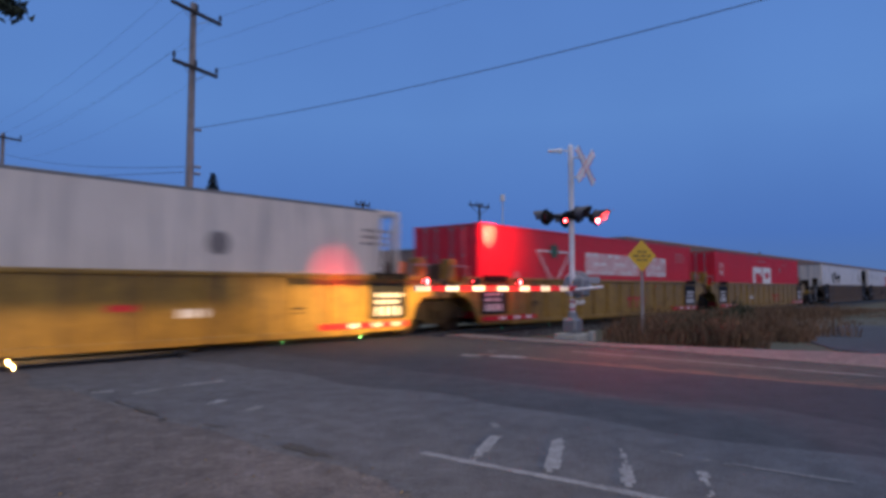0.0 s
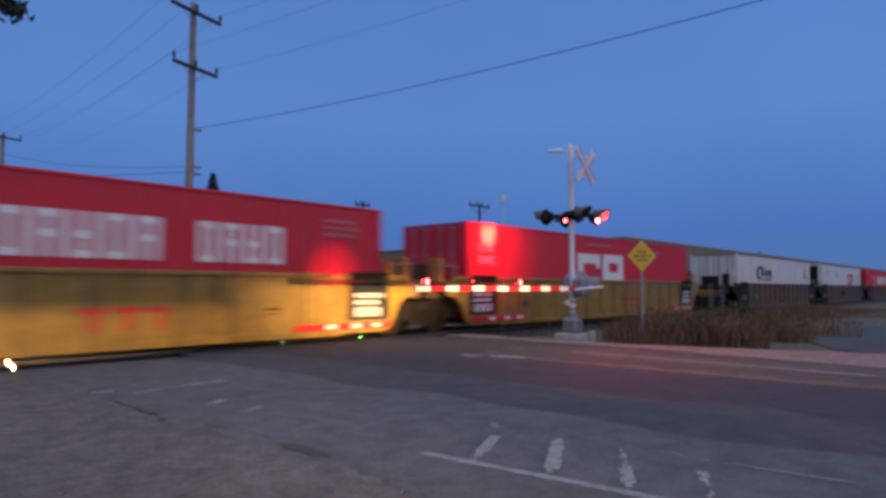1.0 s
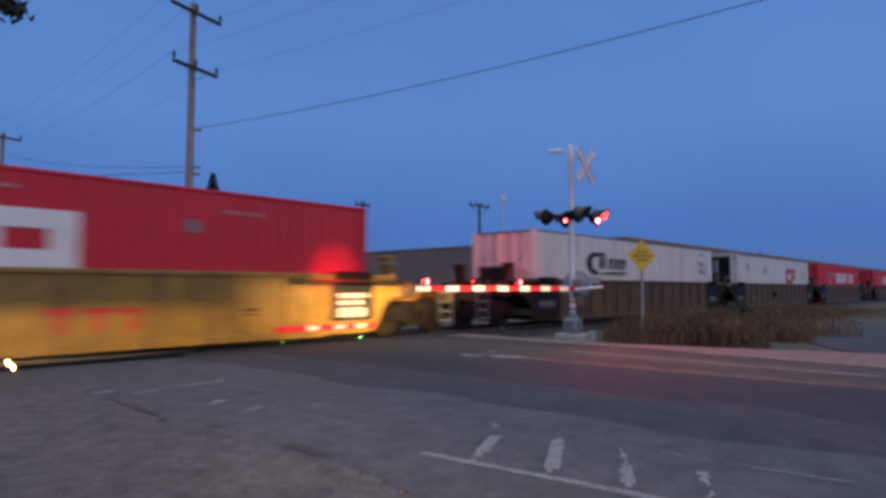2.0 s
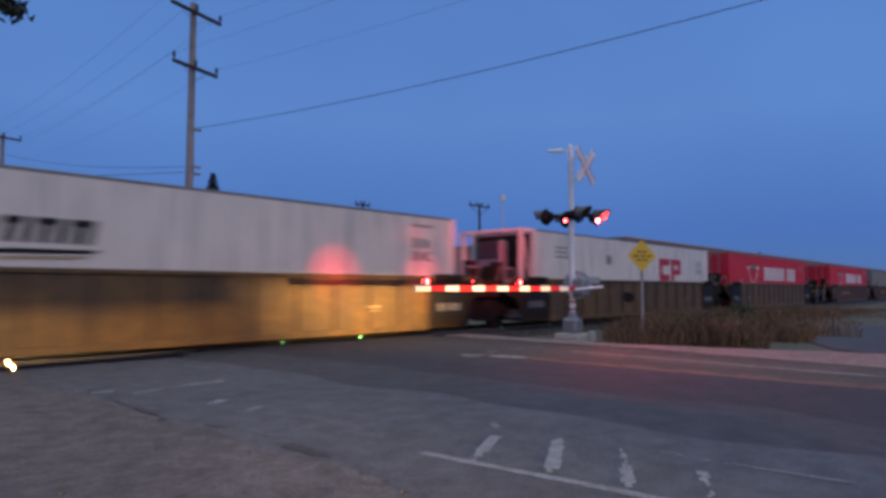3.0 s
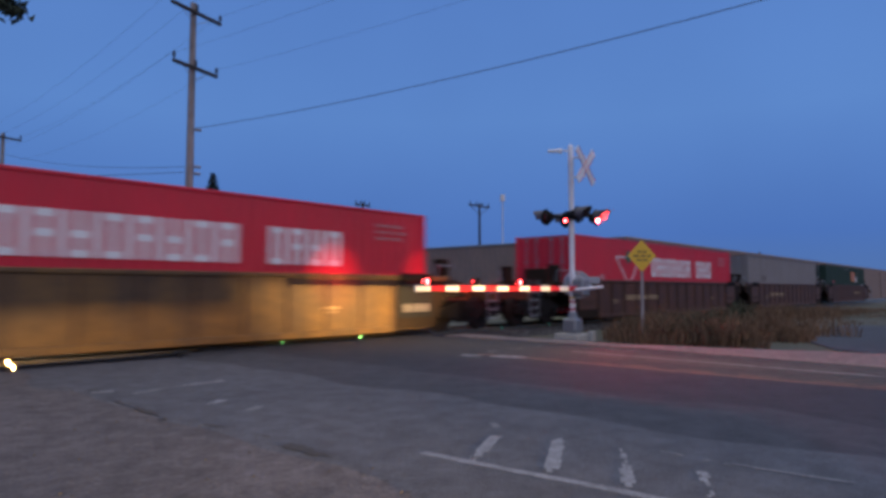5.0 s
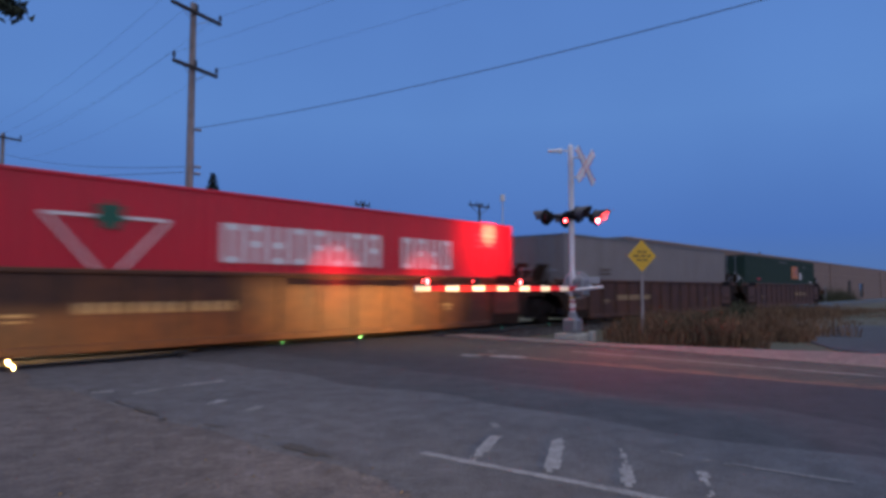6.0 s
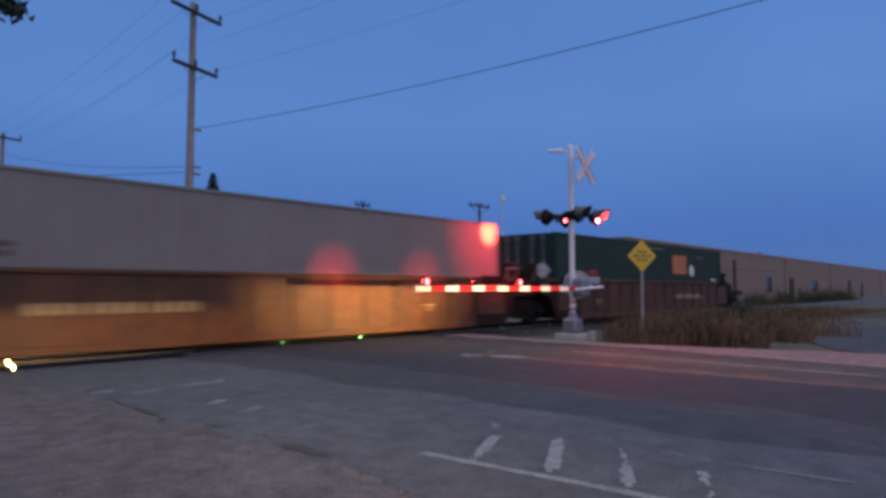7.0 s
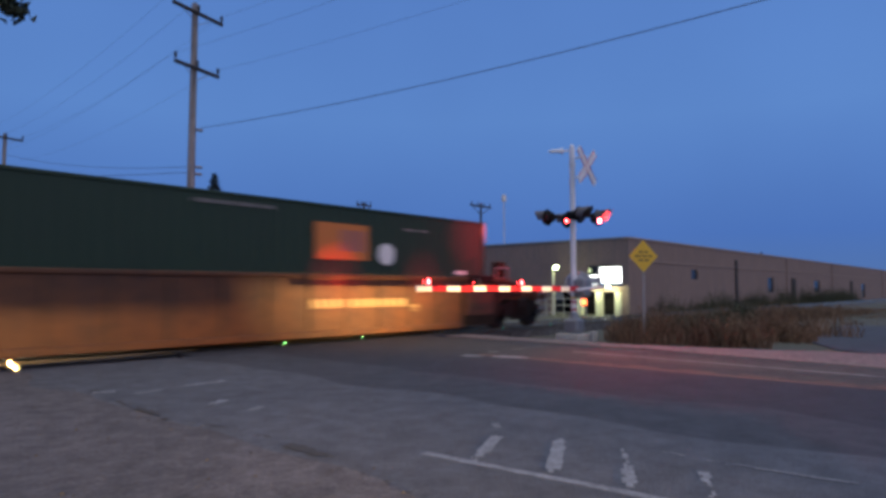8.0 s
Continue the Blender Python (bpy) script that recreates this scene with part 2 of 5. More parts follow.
def tube(bm, c, d0, d1, r0, r1, seg=24):
    """A short open tube along y from c."""
    rows = []
    for k in range(seg):
        a = 2 * math.pi * k / seg
        rows.append([bm.verts.new((c[0] + r * math.cos(a), c[1] + d, c[2] + r * math.sin(a))) for r, d in ((r0, d0), (r0, d1), (r1, d1), (r1, d0))])
    for k in range(seg):
        a, b = rows[k], rows[(k + 1) % seg]
        for i in range(4):
            j = (i + 1) % 4
            bm.faces.new((a[i], a[j], b[j], b[i]))
    bmesh.ops.recalc_face_normals(bm, faces=bm.faces)
    return bm


def mesh_of(name, bm, material):
    me = bpy.data.meshes.new(name)
    bm.to_mesh(me)
    bm.free()
    me.materials.append(material)
    return me


def part(name, bm, material, parent, label=""):
    ob = new(name, mesh_of(name, bm, material))
    ob.parent = parent
    if label:
        ob["label"] = label
    return ob


def thing(name, label, category, group="", kind="", at=None):
    ob = new(name)
    ob.empty_display_size = 0.3
    if at is not None:
        ob.matrix_basis = at
    return tagged(ob, label, category, group, kind)


def solid(name, bm, material, label, category, group="", kind="", at=None):
    ob = new(name, mesh_of(name, bm, material))
    if at is not None:
        ob.matrix_basis = at
    return tagged(ob, label, category, group, kind)


def B():
    return bmesh.new()


moving = []   # (object, rows) for motions()


# ---- ground, road, track ----
def make_ground():
    xs = [-1800, -600, -200, -80, -40, -20, -10, -5, 0, 3, 6, 9, 12, 13, 14, 16, 18, 20, 24, 28, 34, 42, 55, 80, 150, 400, 900, 2500]
    ys = [-1800, -600, -200, -60, -25, -12, -6, -3, 0, 2, 4, 6, 8, 9.5, 10.6, 11.4, 15.4, 16.4, 18, 20, 24, 30, 40, 60, 100, 200, 500, 1000, 2500]
    bm = B()
    grid = []
    for x in xs:
        row = []
        for y in ys:
            z = -0.10 if y < 11 else (-0.12 if y < 15.5 else -0.48)
            if x > 13.5 and 9 < y < 11.6:
                z = -0.22
            if x > 14 and y < 9:
                z = -0.10 + 0.05 * noise.noise((x * 0.3, y * 0.3, 0))
            row.append(bm.verts.new((x, y, z)))
        grid.append(row)
    for i in range(len(xs) - 1):
        for j in range(len(ys) - 1):
            bm.faces.new((grid[i][j], grid[i + 1][j], grid[i + 1][j + 1], grid[i][j + 1]))
    bmesh.ops.recalc_face_normals(bm, faces=bm.faces)
    solid("ground", bm, FIELD, "flat dry ground with sparse grass", "ground", kind="structure")

    def wavy(x0, x1, y0, y1, wob, n, top, seed, slope=0.0):
        """A strip along y with uneven long edges that slope down by 25 mm."""
        left, right = [], []
        for i in range(n + 1):
            y = y0 + (y1 - y0) * i / n
            left.append((x0 + wob * noise.noise((seed, y * 0.7, 0)), y))
            right.append((x1 + wob * noise.noise((seed + 9, y * 0.7, 0)), y))
        if not slope:
            return slab(B(), right + left[::-1], -0.25, top)
        bm = B()
        rows = [[bm.verts.new((x, y, z)) for x, z in ((a - slope, top - 0.025), (a, top), (b, top), (b + slope, top - 0.025))] for (a, y), (b, _) in zip(left, right)]
        for p, q in zip(rows, rows[1:]):
            for i in range(3):
                bm.faces.new((p[i], p[i + 1], q[i + 1], q[i]))
        bmesh.ops.recalc_face_normals(bm, faces=bm.faces)
        return bm

    solid("dirt_lot", wavy(-30, 3.2, -25, 11.2, 0.1, 60, -0.012, 3), DIRT, "packed brown dirt lot beside the road", "dirt", kind="structure")
    solid("side_lane", wavy(2.95, 6.0, -25, 11.19, 0.30, 90, -0.004, 1, 0.5), ASPHALT_OLD, "old grey asphalt side strip with faded markings", "asphalt", kind="structure")
    solid("road", wavy(5.7, 12.3, -60, 11.9, 0.10, 120, 0.0, 2), ASPHALT, "dark asphalt two-lane road leading to the crossing", "road", kind="structure")
    solid("worn_lane_edge", wavy(5.75, 6.75, -40, 11.0, 0.32, 160, 0.004, 7, 0.9), ASPHALT_MID, "worn grey edge of the asphalt lane", "asphalt", kind="structure")
    solid("crossing_panel", block(B(), -6, 6.4, 11.2, 12.44, -0.3, -0.075), DIRT, "low dirt strip beside the rail", "dirt", kind="structure")
    solid("crossing_panel", block(B(), 6.4, 13.2, 11.62, 12.40, -0.3, -0.006), ASPHALT, "asphalt crossing panel beside the rail", "crossing panel", kind="structure")
    solid("crossing_panel", block(B(), -6, 13.2, 12.68, 13.92, -0.3, -0.012), ASPHALT, "asphalt crossing panel between the rails", "crossing panel", kind="structure")
    solid("crossing_panel", block(B(), -6, 13.2, 14.20, 15.6, -0.3, -0.010), ASPHALT, "asphalt crossing panel beyond the rails", "crossing panel", kind="structure")
    solid("far_road", wavy(4.6, 12.3, 15.6, 120, 0.1, 60, -0.02, 5), ASPHALT, "dark asphalt road beyond the track", "road", kind="structure")
    inner, outer = [], []
    for i in range(141):
        y = -30 + 41.2 * i / 140
        k = min(1.0, max(0.0, (6.0 - y) / 4.5))
        inner.append((12.42 - 0.62 * k + 0.13 * noise.noise((4.0, y * 0.8, 0)), y))
        outer.append((13.25 + 1.3 * k + 0.25 * noise.noise((13.0, y * 0.8, 0)), y))
    solid("road_shoulder", slab(B(), outer + inner[::-1], -0.25, 0.012), SHOULDER, "pale gravel shoulder along the road", "shoulder", kind="structure")
    solid("gravel_drive", slab(B(), [(15.0, -2), (17.5, 1.6), (27, 3.4), (27, 5.0), (21.5, 4.7), (18.0, 4.1), (15.9, 3.1), (14.2, 0.6), (13.9, -4), (14.2, -8)][::-1], -0.3, -0.075), ASPHALT_MID, "dark grey gravel track beside the weeds", "gravel", kind="structure")

    # ballast bed
    for x0, x1 in ((13.3, 400), (-300, -6.1)):
        bm = B()
        prof = [(10.9, -0.30), (11.7, -0.13), (14.9, -0.13), (15.9, -0.46)]
        a = [bm.verts.new((x0, y, z)) for y, z in prof]
        b = [bm.verts.new((x1, y, z)) for y, z in prof]
        for i in range(3):
            bm.faces.new((a[i], b[i], b[i + 1], a[i + 1]))
        bmesh.ops.recalc_face_normals(bm, faces=bm.faces)
        solid("ballast_bed", bm, STONE, "grey crushed-stone track bed", "ballast", kind="structure")
    rnd = random.Random(5)
    bm = B()
    for _ in range(1500):
        x, y = rnd.uniform(13.3, 30), rnd.uniform(11.0, 12.3)
        s = rnd.uniform(0.025, 0.05)
        z = -0.30 + (y - 10.9) / 0.8 * 0.17 if y < 11.7 else -0.13
        bmesh.ops.create_icosphere(bm, subdivisions=1, radius=s, matrix=Matrix.LocRotScale((x, y, z + s * 0.3), Euler((rnd.random() * 6, rnd.random() * 6, 0)), (1, rnd.uniform(0.6, 1), rnd.uniform(0.5, 0.8))))
    solid("ballast_stones", bm, STONE, "loose grey ballast stones beside the rail", "ballast", kind="stuff")

    # rails and ties
    for y in (TRACK_Y - 0.755, TRACK_Y + 0.755):
        bm = B()
        prof = [(-0.07, -0.16), (0.07, -0.16), (0.07, -0.145), (0.012, -0.12), (0.012, -0.045), (0.036, -0.035), (0.036, -0.008), (0.028, 0.0),
                (-0.028, 0.0), (-0.036, -0.008), (-0.036, -0.035), (-0.012, -0.045), (-0.012, -0.12), (-0.07, -0.145)]
        a = [bm.verts.new((-300, y + p, z)) for p, z in prof]
        b = [bm.verts.new((400, y + p, z)) for p, z in prof]
        for i in range(len(prof)):
            j = (i + 1) % len(prof)
            bm.faces.new((a[i], b[i], b[j], a[j]))
        bmesh.ops.recalc_face_normals(bm, faces=bm.faces)
        solid("rail", bm, STEEL, "steel rail with a polished head", "rail", "rails of the track", "structure")
    tie = solid("railway_tie", block(B(), -0.11, 0.11, -1.3, 1.3, -0.2, 0.0, 0.01), WOOD_DARK, "dark creosoted timber tie under the rails", "railway tie", "ties of the track", at=pose(13.6, TRACK_Y, -0.105))
    for i in range(1, 60):
        copy_thing(tie, pose(13.6 + 0.53 * i, TRACK_Y, -0.105))


make_ground()


def stripe(bm, a, b, w, z=0.003, ragged=0.25, seed=0):
    """A worn painted stroke on the ground from a to b: small flakes with gaps where the paint has gone."""
    a, b = Vector(a), Vector(b)
    d = b - a
    n, m = max(2, int(d.length / 0.045)), max(2, min(7, int(w / 0.02)))
    side = Vector((-d.y, d.x)).normalized() * w
    rnd = random.Random(seed)
    grid = [[bm.verts.new((*(a + d * (i / n) + side * (k / m - 0.5 + (0.5 - rnd.random()) * 0.12)), z)) for k in range(m + 1)] for i in range(n + 1)]
    for i in range(n):
        for k in range(m):
            p = a + d * (i / n)
            edge = 0.25 if k in (0, m - 1) else 0.0
            if 0.5 + 0.75 * noise.noise((p.x * 2.3 + seed, p.y * 2.3, 0)) + 0.45 * noise.noise((p.x * 9, p.y * 9, k + seed)) - edge * ragged > ragged * 0.62:
                bm.faces.new((grid[i][k], grid[i][k + 1], grid[i + 1][k + 1], grid[i + 1][k]))
    bmesh.ops.delete(bm, geom=[v for v in bm.verts if not v.link_faces], context="VERTS")
    return bm


def markings():
    def mark(a, b, w, mat, label, seed, group="", z=0.0, ragged=0.5):
        solid("road_marking", stripe(B(), a, b, w, z, ragged, seed), mat, label, "road marking", group, "structure")
    mark((3.49, 3.36), (3.80, 0.0), 0.085, PAINT_WHITE, "faded white edge line on the asphalt", 1, ragged=0.15)
    for i, (a, b) in enumerate((((3.51, 2.91), (4.29, 3.29)), ((3.60, 2.33), (4.56, 2.86)), ((3.73, 1.85), (4.67, 2.37)), ((3.87, 1.39), (4.54, 1.74)), ((4.2, 0.96), (4.72, 1.21)))):
        mark(a, b, (0.10, 0.105, 0.09, 0.075, 0.07)[i], PAINT_WHITE, "faded white diagonal hatch stroke on the asphalt", 10 + i, "hatch strokes", 0.001, (0.45, 0.4, 0.8, 0.75, 0.9)[i])
    mark((4.55, 3.48), (4.68, 3.62), 0.07, PAINT_FAINT, "small fleck of white paint", 20)
    mark((4.86, 3.0), (4.70, 1.9), 0.04, PAINT_FAINT, "nearly worn-off white line", 21, ragged=0.9)
    mark((4.68, 1.75), (4.80, 0.3), 0.05, PAINT_FAINT, "nearly worn-off white line", 27, ragged=0.5)
    mark((2.90, 8.14), (3.12, 8.05), 0.12, PAINT_WHITE, "short faded white dash", 22)
    mark((3.2, 7.70), (3.9, 7.88), 0.09, PAINT_FAINT, "faded curved white stroke", 23, ragged=0.4)
    mark((3.9, 7.88), (4.45, 7.90), 0.13, PAINT_WHITE, "faded curved white stroke", 24, ragged=0.6, z=0.001)
    mark((3.44, 6.38), (3.68, 6.56), 0.13, PAINT_WHITE, "short faded white dash", 25)
    mark((3.54, 5.80), (3.75, 5.92), 0.10, PAINT_FAINT, "short faded white dash", 26, ragged=0.3)
    mark((9.38, 7.6), (9.34, -12), 0.13, PAINT_YELLOW, "faded double yellow centre line", 31, "centre lines", 0.0035, 0.12)
    mark((9.60, 7.5), (9.56, -12), 0.09, PAINT_YELLOW, "faded double yellow centre line", 32, "centre lines", 0.0035, 0.6)
    mark((11.0, 6.6), (10.25, -6), 0.16, PAINT_FAINT, "nearly worn-off pale line in the lane", 36, ragged=0.35, z=0.0035)
    mark((11.35, 6.4), (10.75, -6), 0.22, TAR, "dark tar seam along the lane", 37, ragged=0.4, z=0.0035)
    mark((10.55, 6.0), (9.95, -6), 0.20, TAR, "dark tar seam along the lane", 38, ragged=0.5, z=0.0035)
    mark((8.9, 8.0), (9.5, 6.6), 0.34, PAINT_WHITE, "worn white patch at the end of the centre line", 33, z=0.0045, ragged=0.8)
    mark((9.9, 7.75), (12.0, 7.7), 0.30, PAINT_FAINT, "nearly worn-off white stop line", 34, ragged=0.95, z=0.003)
    mark((11.9, 6.5), (12.05, -12), 0.08, PAINT_FAINT, "faded white edge line", 35, ragged=0.9, z=0.003)

    # crumbled dark seam between the lot and the asphalt
    y = 8.4
    rnd = random.Random(77)
    while y > -1.5:
        n = rnd.uniform(0.5, 1.2)
        x0 = 2.95 + 0.12 * math.sin(y * 1.7)
        mark((x0 - 0.08, y), (2.95 + 0.12 * math.sin((y - n) * 1.7), y - n), rnd.uniform(0.06, 0.16), EDGE_DIRT, "dark crumbled seam at the asphalt edge", rnd.randrange(999), "crumbled seams", -0.001, 0.8)
        y -= n * rnd.uniform(0.9, 1.3)
    vs = bmesh.new()
    for _ in range(260):
        px, py = rnd.uniform(-2.5, 3.3), rnd.uniform(1.2, 10.5)
        r = rnd.uniform(0.005, 0.014)
        bmesh.ops.create_icosphere(vs, subdivisions=1, radius=r, matrix=Matrix.LocRotScale((px, py, -0.011 + r * 0.3), None, (1, rnd.uniform(0.6, 1), 0.6)))
    solid("pebbles", vs, STONE, "loose grey pebbles on the dirt lot", "pebbles", kind="stuff")


markings()


# ---- the train ----
def container_marks(root, marks, y):
    """Flat coloured shapes on the side that faces the road: rows of x0, x1, z0, z1, material, name."""
    for x0, x1, z0, z1, mat, name in marks:
        part(name, block(B(), x0, x1, y - 0.004, y + 0.004, z0, z1), mat, root)


def letters(x0, x1, z0, z1, n, mat, pitch=0.80):
    """n plain blocks of letter size in a row: pairs of upright bars, some joined above, in the middle or below."""
    step = (x1 - x0) / n
    bar = 0.16 * (z1 - z0)
    out = []
    for i in range(n):
        a, w = x0 + step * i, step * pitch
        k = w * 0.34
        out += [(a, a + k, z0, z1, mat, "letter_bar"), (a + w - k, a + w, z0, z1, mat, "letter_bar")]
        for j, z in enumerate((z0, (z0 + z1 - bar) / 2, z1 - bar)):
            if (i + j) % 3 != 1:
                out.append((a + k, a + w - k, z, z + bar, mat, "letter_bar"))
    return out


def ring(x0, x1, z0, z1, hx0, hx1, hz0, hz1, mat):
    """A plain block shape with a rectangular hole."""
    return [(x0, hx0, z0, z1, mat, "block_shape"), (hx1, x1, z0, z1, mat, "block_shape"), (hx0, hx1, hz1, z1, mat, "block_shape"), (hx0, hx1, z0, hz0, mat, "block_shape")]


def make_container(label, paint, length, marks, corrugated=True, doors=True, reefer=False, mirror=False, roof=None, group="containers on the train"):
    """Container with its left lower corner at x = 0; floor at z = 0.28; the side to the road at y = -1.3."""
    root = thing("container", label, "container", group)
    L, W, z0, z1 = length, 1.3, 0.28, 3.18
    s0 = 0.65 if reefer else 0.0
    for s in (-1, 1):
        bm = B()
        if corrugated:
            pitch, depth = 0.278, 0.036
            xs, x = [], 0.12
            while x < L - 0.12 - pitch:
                xs += [(x, 0), (x + 0.072, 0), (x + 0.139, depth), (x + 0.211, depth)]
                x += pitch
            xs.append((L - 0.12, 0))
            lo = [bm.verts.new((x, s * (W - 0.012 - d), z0 + 0.1)) for x, d in xs]
            hi = [bm.verts.new((x, s * (W - 0.012 - d), z1 - 0.06)) for x, d in xs]
            for i in range(len(xs) - 1):
                bm.faces.new((lo[i], lo[i + 1], hi[i + 1], hi[i]))
            bmesh.ops.recalc_face_normals(bm, faces=bm.faces)
            part("side_panel", bm, paint, root)
        else:
            n = 13
            step = (L - s0 - 0.2) / n
            for i in range(n):
                part("side_panel", block(B(), s0 + 0.1 + i * step + 0.004, s0 + 0.1 + (i + 1) * step - 0.004, s * (W - 0.012) - 0.01, s * (W - 0.012) + 0.01, z0 + 0.1, z1 - 0.06), paint, root)
    part("core", block(B(), s0 + 0.1, L - 0.05, -W + 0.07, W - 0.07, z0 + 0.05, z1 - 0.07), paint, root)
    for s in (-1, 1):
        part("top_rail", block(B(), s0, L, W - 0.03 if s > 0 else -W, W if s > 0 else -W + 0.03, z1 - 0.07, z1, 0.008), roof or paint, root)
        part("bottom_rail", block(B(), 0, L, W - 0.05 if s > 0 else -W, W if s > 0 else -W + 0.05, z0, z0 + 0.12, 0.01), paint, root)
    for x in (s0 + 0.06, L - 0.06):
        for s in (-1, 1):
            part("corner_post", block(B(), x - 0.07, x + 0.07, s * (W - 0.06) - 0.075, s * (W - 0.06) + 0.075, z0, z1 + 0.004, 0.012), paint, root)
    # sheet roof with cross ribs
    bm = B()
    block(bm, s0 + 0.02, L - 0.02, -W + 0.02, W - 0.02, z1 - 0.05, z1 - 0.012)
    x = s0 + 0.3
    while x < L - 0.2:
        block(bm, x, x + 0.14, -W + 0.05, W - 0.05, z1 - 0.012, z1 + 0.006)
        x += 0.42
    part("roof", bm, roof or paint, root)
    # right end: plain corrugated wall
    bm = B()
    y = -W + 0.15
    while y < W - 0.2:
        block(bm, L - 0.05, L - 0.012, y, y + 0.13, z0 + 0.12, z1 - 0.08)
        y += 0.25
    part("end_wall", bm, paint, root)
    if doors:
        for s in (-1, 1):
            bm = block(B(), 0.0, 0.05, min(s * 0.02, s * (W - 0.14)), max(s * 0.02, s * (W - 0.14)), z0 + 0.12, z1 - 0.1, 0.01)
            for k in range(4):
                zz = z0 + 0.3 + k * 0.6
                block(bm, -0.012, 0.0, min(s * 0.1, s * 1.08), max(s * 0.1, s * 1.08), zz, zz + 0.42)
            d = part("door_leaf", bm, paint, root)
            for yy in (0.32, 0.78):
                bm = rod(B(), (-0.045, s * yy, z0 + 0.08), (-0.045, s * yy, z1 - 0.05), 0.02, seg=8)
                for zz in (z0 + 0.15, z0 + 1.0, z0 + 1.9, z1 - 0.2):
                    block(bm, -0.07, 0.0, s * yy - 0.04, s * yy + 0.04, zz, zz + 0.07)
                block(bm, -0.06, -0.03, s * yy - 0.02, s * yy + 0.28, z0 + 0.95, z0 + 1.0)
                part("lock_rod", bm, GREY_METAL, d, "bare grey metal lock rod")
    if reefer:
        frame_bm = B()
        for s in (-1, 1):
            block(frame_bm, 0, 0.1, s * 1.22 - 0.07, s * 1.22 + 0.07, z0, z1)
            block(frame_bm, 0.1, s0, s * 1.24 - 0.05, s * 1.24 + 0.05, z1 - 0.1, z1)
            block(frame_bm, 0.1, s0, s * 1.24 - 0.05, s * 1.24 + 0.05, z0, z0 + 0.9)
            rod(frame_bm, (0.1, s * 1.24, z1 - 0.1), (s0, s * 1.24, z0 + 0.9), 0.03)
        block(frame_bm, 0, 0.1, -1.15, 1.15, z1 - 0.12, z1)
        block(frame_bm, 0, 0.1, -1.15, 1.15, z0, z0 + 0.9)
        part("end_frame", frame_bm, WHITE_BOX, root, "pale open end frame")
        # flat black backing puts the shade inside the recess into the colour
        part("recess", block(B(), s0 - 0.03, s0 + 0.1, -1.1, 1.1, z0 + 0.3, z1 - 0.15), BLACK, root, "dark recess behind the cooling unit")
        unit = part("cooling_unit", block(B(), 0.16, 0.55, -0.35, 0.7, z0 + 1.15, z1 - 0.35, 0.05), GREY_METAL, root, "grey cooling unit")
        bm = B()
        for k in range(7):
            block(bm, 0.13, 0.165, -0.25, 0.6, z1 - 0.95 + k * 0.09, z1 - 0.90 + k * 0.09)
        part("grille", bm, BLACK, unit, "black louvred grille")
        part("fuel_tank", rod(B(), (0.45, -1.0, z0 + 1.05), (0.45, 1.0, z0 + 1.05), 0.2, seg=14), GREY_METAL, root, "grey cylinder tank")
    if mirror:
        for ob in root.children_recursive:
            ob.data.transform(Matrix.Translation((L, 0, 0)) @ Matrix.Diagonal((-1, 1, 1, 1)))
            ob.data.flip_normals()
    container_marks(root, marks, -W - 0.001)
    return root


def side_outline(h_top):
    """Side of a well car: x from the middle of the well, with the lower corners cut away over the trucks."""
    half = 8.15
    pts = [(-half + 0.2, 0.17), (half - 0.2, 0.17)]
    arch_r = [(half + 0.05, 0.20), (half + 0.24, 0.50), (half + 0.40, 0.80), (half + 0.62, 0.97), (half + 1.0, 1.03)]
    pts += arch_r + [(half + 1.0, h_top - 0.12), (half + 0.7, h_top), (-half - 0.7, h_top), (-half - 1.0, h_top - 0.12)]
    pts += [(-x, z) for x, z in arch_r[::-1]]
    return pts


